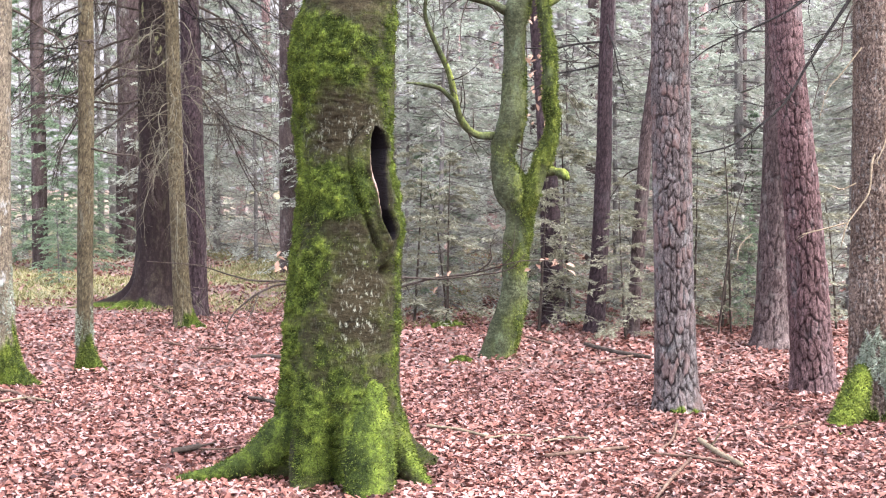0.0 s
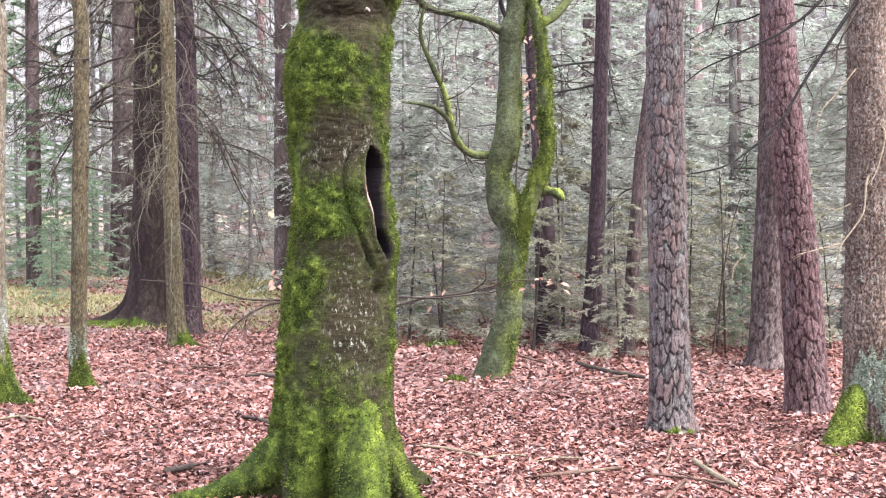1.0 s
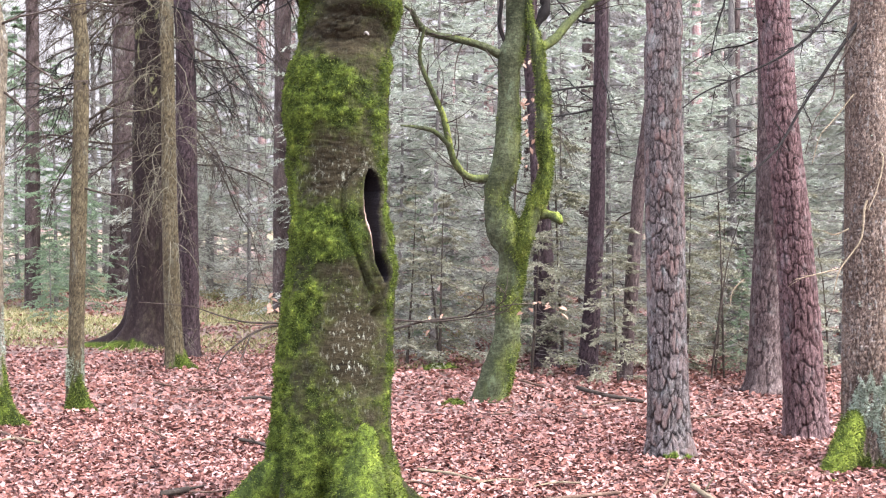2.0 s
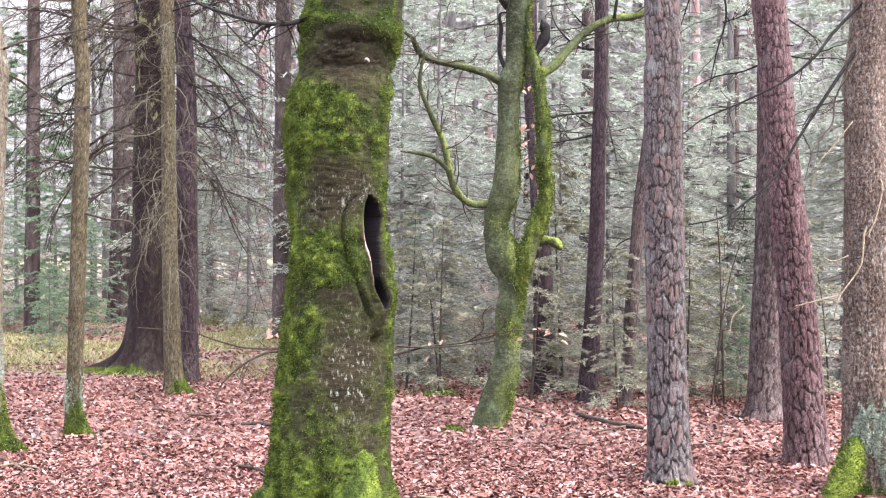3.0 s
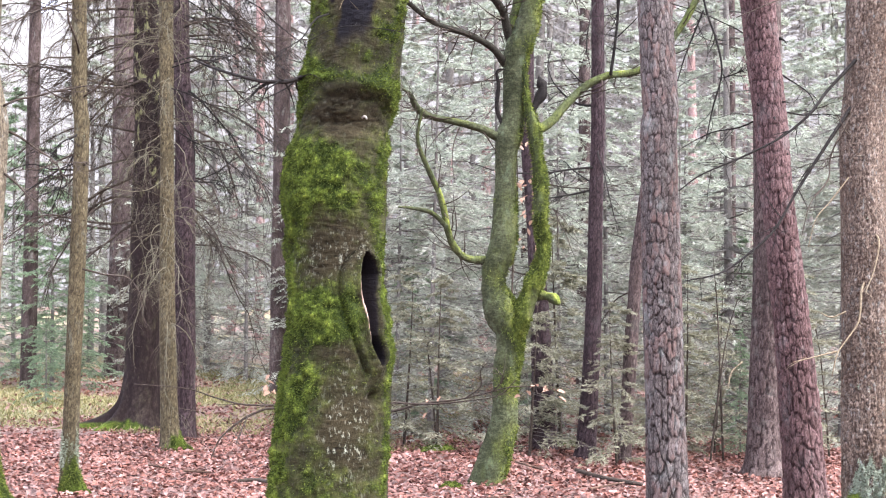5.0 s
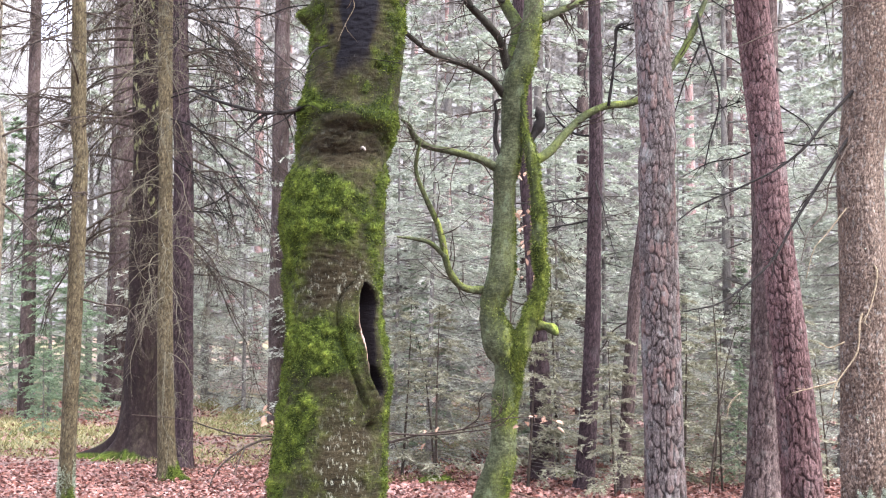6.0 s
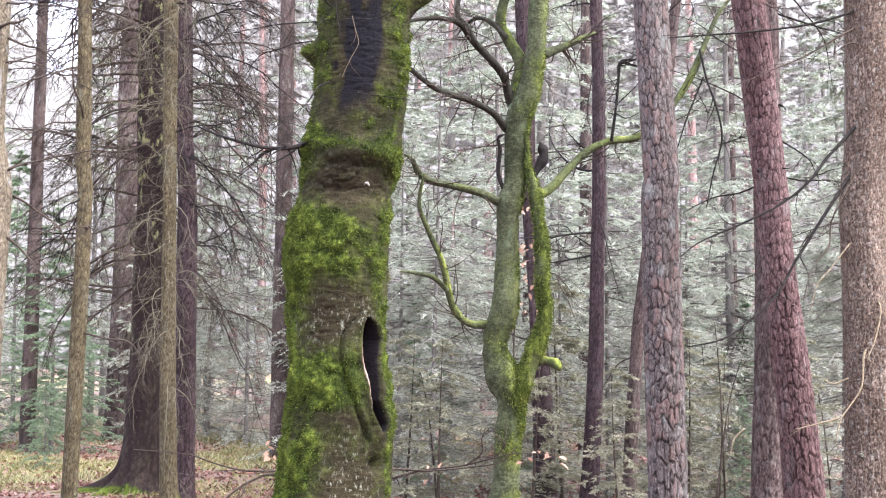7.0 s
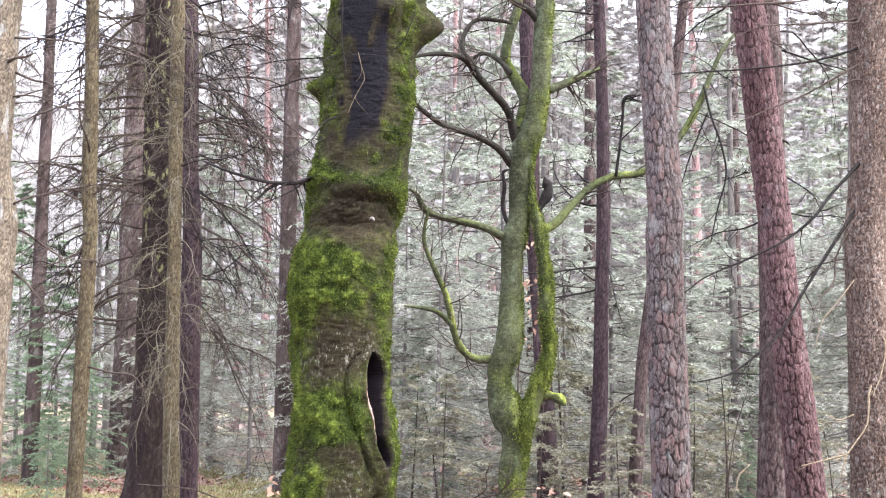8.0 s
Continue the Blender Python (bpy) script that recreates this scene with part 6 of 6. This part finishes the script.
rust_stem = [(0.66, 11.3, -0.05, 0.014), (0.7, 11.3, 0.8, 0.012), (0.68, 11.3, 1.6, 0.009), (0.72, 11.3, 2.4, 0.006), (0.7, 11.3, 3.0, 0.003)]
part("stem", mesh_of("stem", *limb(rust_stem, 6, 24, 0.12, 630)), dead_wood, rust)
part("twig_spray", twigged(rust_stem, 6, 24, 30, 630, 0.2, False), dead_wood, rust, "fine side twigs", "stuff")
leaf_spray(rust_stem[2:], 60, 0.065, 631, hanging_leaf, rust, 0.13)

for k, (x, y, h, lean) in enumerate(((2.55, 12.0, 1.5, 0.25), (2.72, 12.2, 1.9, -0.1), (2.85, 11.9, 1.2, 0.3), (1.8, 12.6, 1.6, 0.1), (0.05, 12.9, 1.4, -0.2), (3.75, 12.3, 1.3, -0.15), (4.1, 12.0, 1.1, 0.2))):
    bare = thing("bare_sapling", (x, y, 0), "thin bare sapling standing among spruce twigs", "sapling", "bare saplings")
    line = [(x, y, -0.05, 0.012), (x + lean * 0.3, y, h * 0.4, 0.009), (x + lean * 0.6, y, h * 0.75, 0.006), (x + lean, y, h, 0.003)]
    part("stem", mesh_of("stem", *limb(line, 5, 18, 0.15, 640 + k)), dead_wood, bare)
    part("twig_spray", twigged(line, 5, 18, 14, 640 + k, 0.2, False), dead_wood, bare, "fine side twigs", "stuff")


# ---- on the ground ----
def stick(points, seed):
    """A fallen stick: bent, rough, snapped at the ends, some with a stub."""
    rng = np.random.default_rng(seed)
    pts = []
    for x, y, z, r in points:
        r = max(r * 0.75, 0.005)
        pts.append((x, y, float(ground_height(x, y)) + r * 0.9 + 0.03, r * rng.uniform(0.85, 1.1)))
    pile = Pile()
    pile.add(*limb(pts, 8, 22, 0.3, seed))
    mid = glide(pts, 20)[int(rng.uniform(6, 14))]
    way = rng.normal(0, 1, 3)
    way[2] = abs(way[2]) * 0.3
    way /= np.linalg.norm(way)
    tip = mid[:3] + way * mid[3] * 8
    pile.add(*limb([(*mid[:3], mid[3] * 0.5), (*((mid[:3] + tip) / 2), mid[3] * 0.4), (*tip, mid[3] * 0.2)], 5, 6, 0.2, seed))
    return pile.mesh("fallen_stick")


for k, pts in enumerate(STICKS):
    pale = k in (4, 5, 6, 9, 19)
    me = stick(pts, 700 + k)
    ob = new("fallen_stick", me)
    me.materials.append(pale_twig if pale else (dead_wood if k in (0, 1, 3, 16) else stick_wood))
    tagged(ob, "pale barkless stick lying on fallen leaves" if pale else "brown broken stick lying on fallen leaves", "stick", "fallen sticks")


def cushion(name, x, y, size, height, material, label, category, seed, blades=0):
    """A low rounded lump on the ground, with moss blades where it has them."""
    n, m = 14, 26
    t, a = np.meshgrid(np.linspace(0, 1, n), np.linspace(0, 2 * np.pi, m, endpoint=False), indexing="ij")
    edge = size * (1 + 0.35 * fractal(np.cos(a) * 2, np.sin(a) * 2, seed, 3, seed))
    X, Y = x + edge * t * np.cos(a), y + edge * t * np.sin(a) * 0.8
    Z = ground_height(X, Y) - 0.02 + height * np.sqrt(np.clip(1 - t ** 2, 0, 1)) * (1 + 0.5 * fractal(X * 22, Y * 22, 0, 3, seed + 1))
    v = np.stack([X, Y, Z], -1).reshape(-1, 3)
    i, j = (k.ravel() for k in np.meshgrid(np.arange(n - 1), np.arange(m), indexing="ij"))
    q = np.stack([i * m + j, (i + 1) * m + j, (i + 1) * m + (j + 1) % m, i * m + (j + 1) % m], 1)
    ob = thing(name, (x, y, 0), label, category)
    part("cushion" if blades else "body", mesh_of("cushion", v, q, {"moss": np.ones(len(v)), "lichen": np.zeros(len(v)), "moss_tone": np.full(len(v), 0.6)}), material, ob)
    if blades:
        moss_fur("moss", v[::-1], m, np.ones(len(v)), blades, 0.025, seed, ob, moss_blades, -1.0, -0.6)
    return ob


cushion("moss_cushion", 0.14, 10.13, 0.1, 0.06, young_beech_bark, "bright green moss cushion among fallen leaves", "moss", 41, 1500)
cushion("moss_cushion", 2.3, 7.38, 0.05, 0.035, young_beech_bark, "small green moss tuft among fallen leaves", "moss", 42, 600)
cushion("moss_cushion", 0.05, 12.6, 0.2, 0.08, young_beech_bark, "green moss cushion under spruce twigs", "moss", 43, 1200)
cushion("moss_cushion", 1.25, 13.2, 0.25, 0.09, young_beech_bark, "green moss cushion under spruce twigs", "moss", 44, 1200)
cushion("bark_piece", 1.07, 6.79, 0.05, 0.03, dead_wood, "dark brown piece of bark on fallen leaves", "bark", 45)
cushion("bark_piece", 1.11, 9.7, 0.07, 0.05, stick_wood, "brown lump of rotten wood among leaves", "wood", 46)
cushion("bark_piece", -1.37, 6.88, 0.06, 0.035, dead_wood, "dark brown piece of bark on fallen leaves", "bark", 47)


def grass_field(count, xs, ys, height, seed, start=14.3):
    rng = np.random.default_rng(seed)
    x, y = rng.uniform(*xs, count), rng.uniform(*ys, count)
    keep = (fractal(x * 0.7, y * 0.7, 0, 4, 52) + 0.15 * rng.normal(0, 1, count) > 0.0) & (x < 0.4 + 0.08 * (y - 14) + 0.5 * grain(x, y, 0, 56)) & (y > start + 0.1 * x + 1.5 * grain(x * 0.7, y * 0.7, 0, 57))
    x, y = x[keep], y[keep]
    n = len(x)
    z = ground_height(x, y)
    h = height * rng.uniform(0.4, 1.3, n)
    a, b = rng.uniform(0, 6.28, n), rng.normal(0, 0.7, (n, 2))
    w = 0.006 + 0.006 * rng.random(n)
    v = np.stack([np.stack([x - w * np.cos(a), y - w * np.sin(a), z], 1), np.stack([x + w * np.cos(a), y + w * np.sin(a), z], 1), np.stack([x + b[:, 0] * h, y + b[:, 1] * h, z + h], 1)], 1).reshape(-1, 3)
    me = mesh_of("forest_grass", v, np.arange(n * 3).reshape(-1, 3), smooth=False)
    ob = new("forest_grass", me)
    me.materials.append(grass_blades)
    return tagged(ob, "thin yellowish green grass and moss on the forest floor", "grass", "", "stuff")


grass_field(75000, (-11.0, 2.0), (14.0, 25.0), 0.06, 58)
grass_field(9000, (-1.6, 0.5), (12.0, 14.6), 0.05, 60, 12.7)
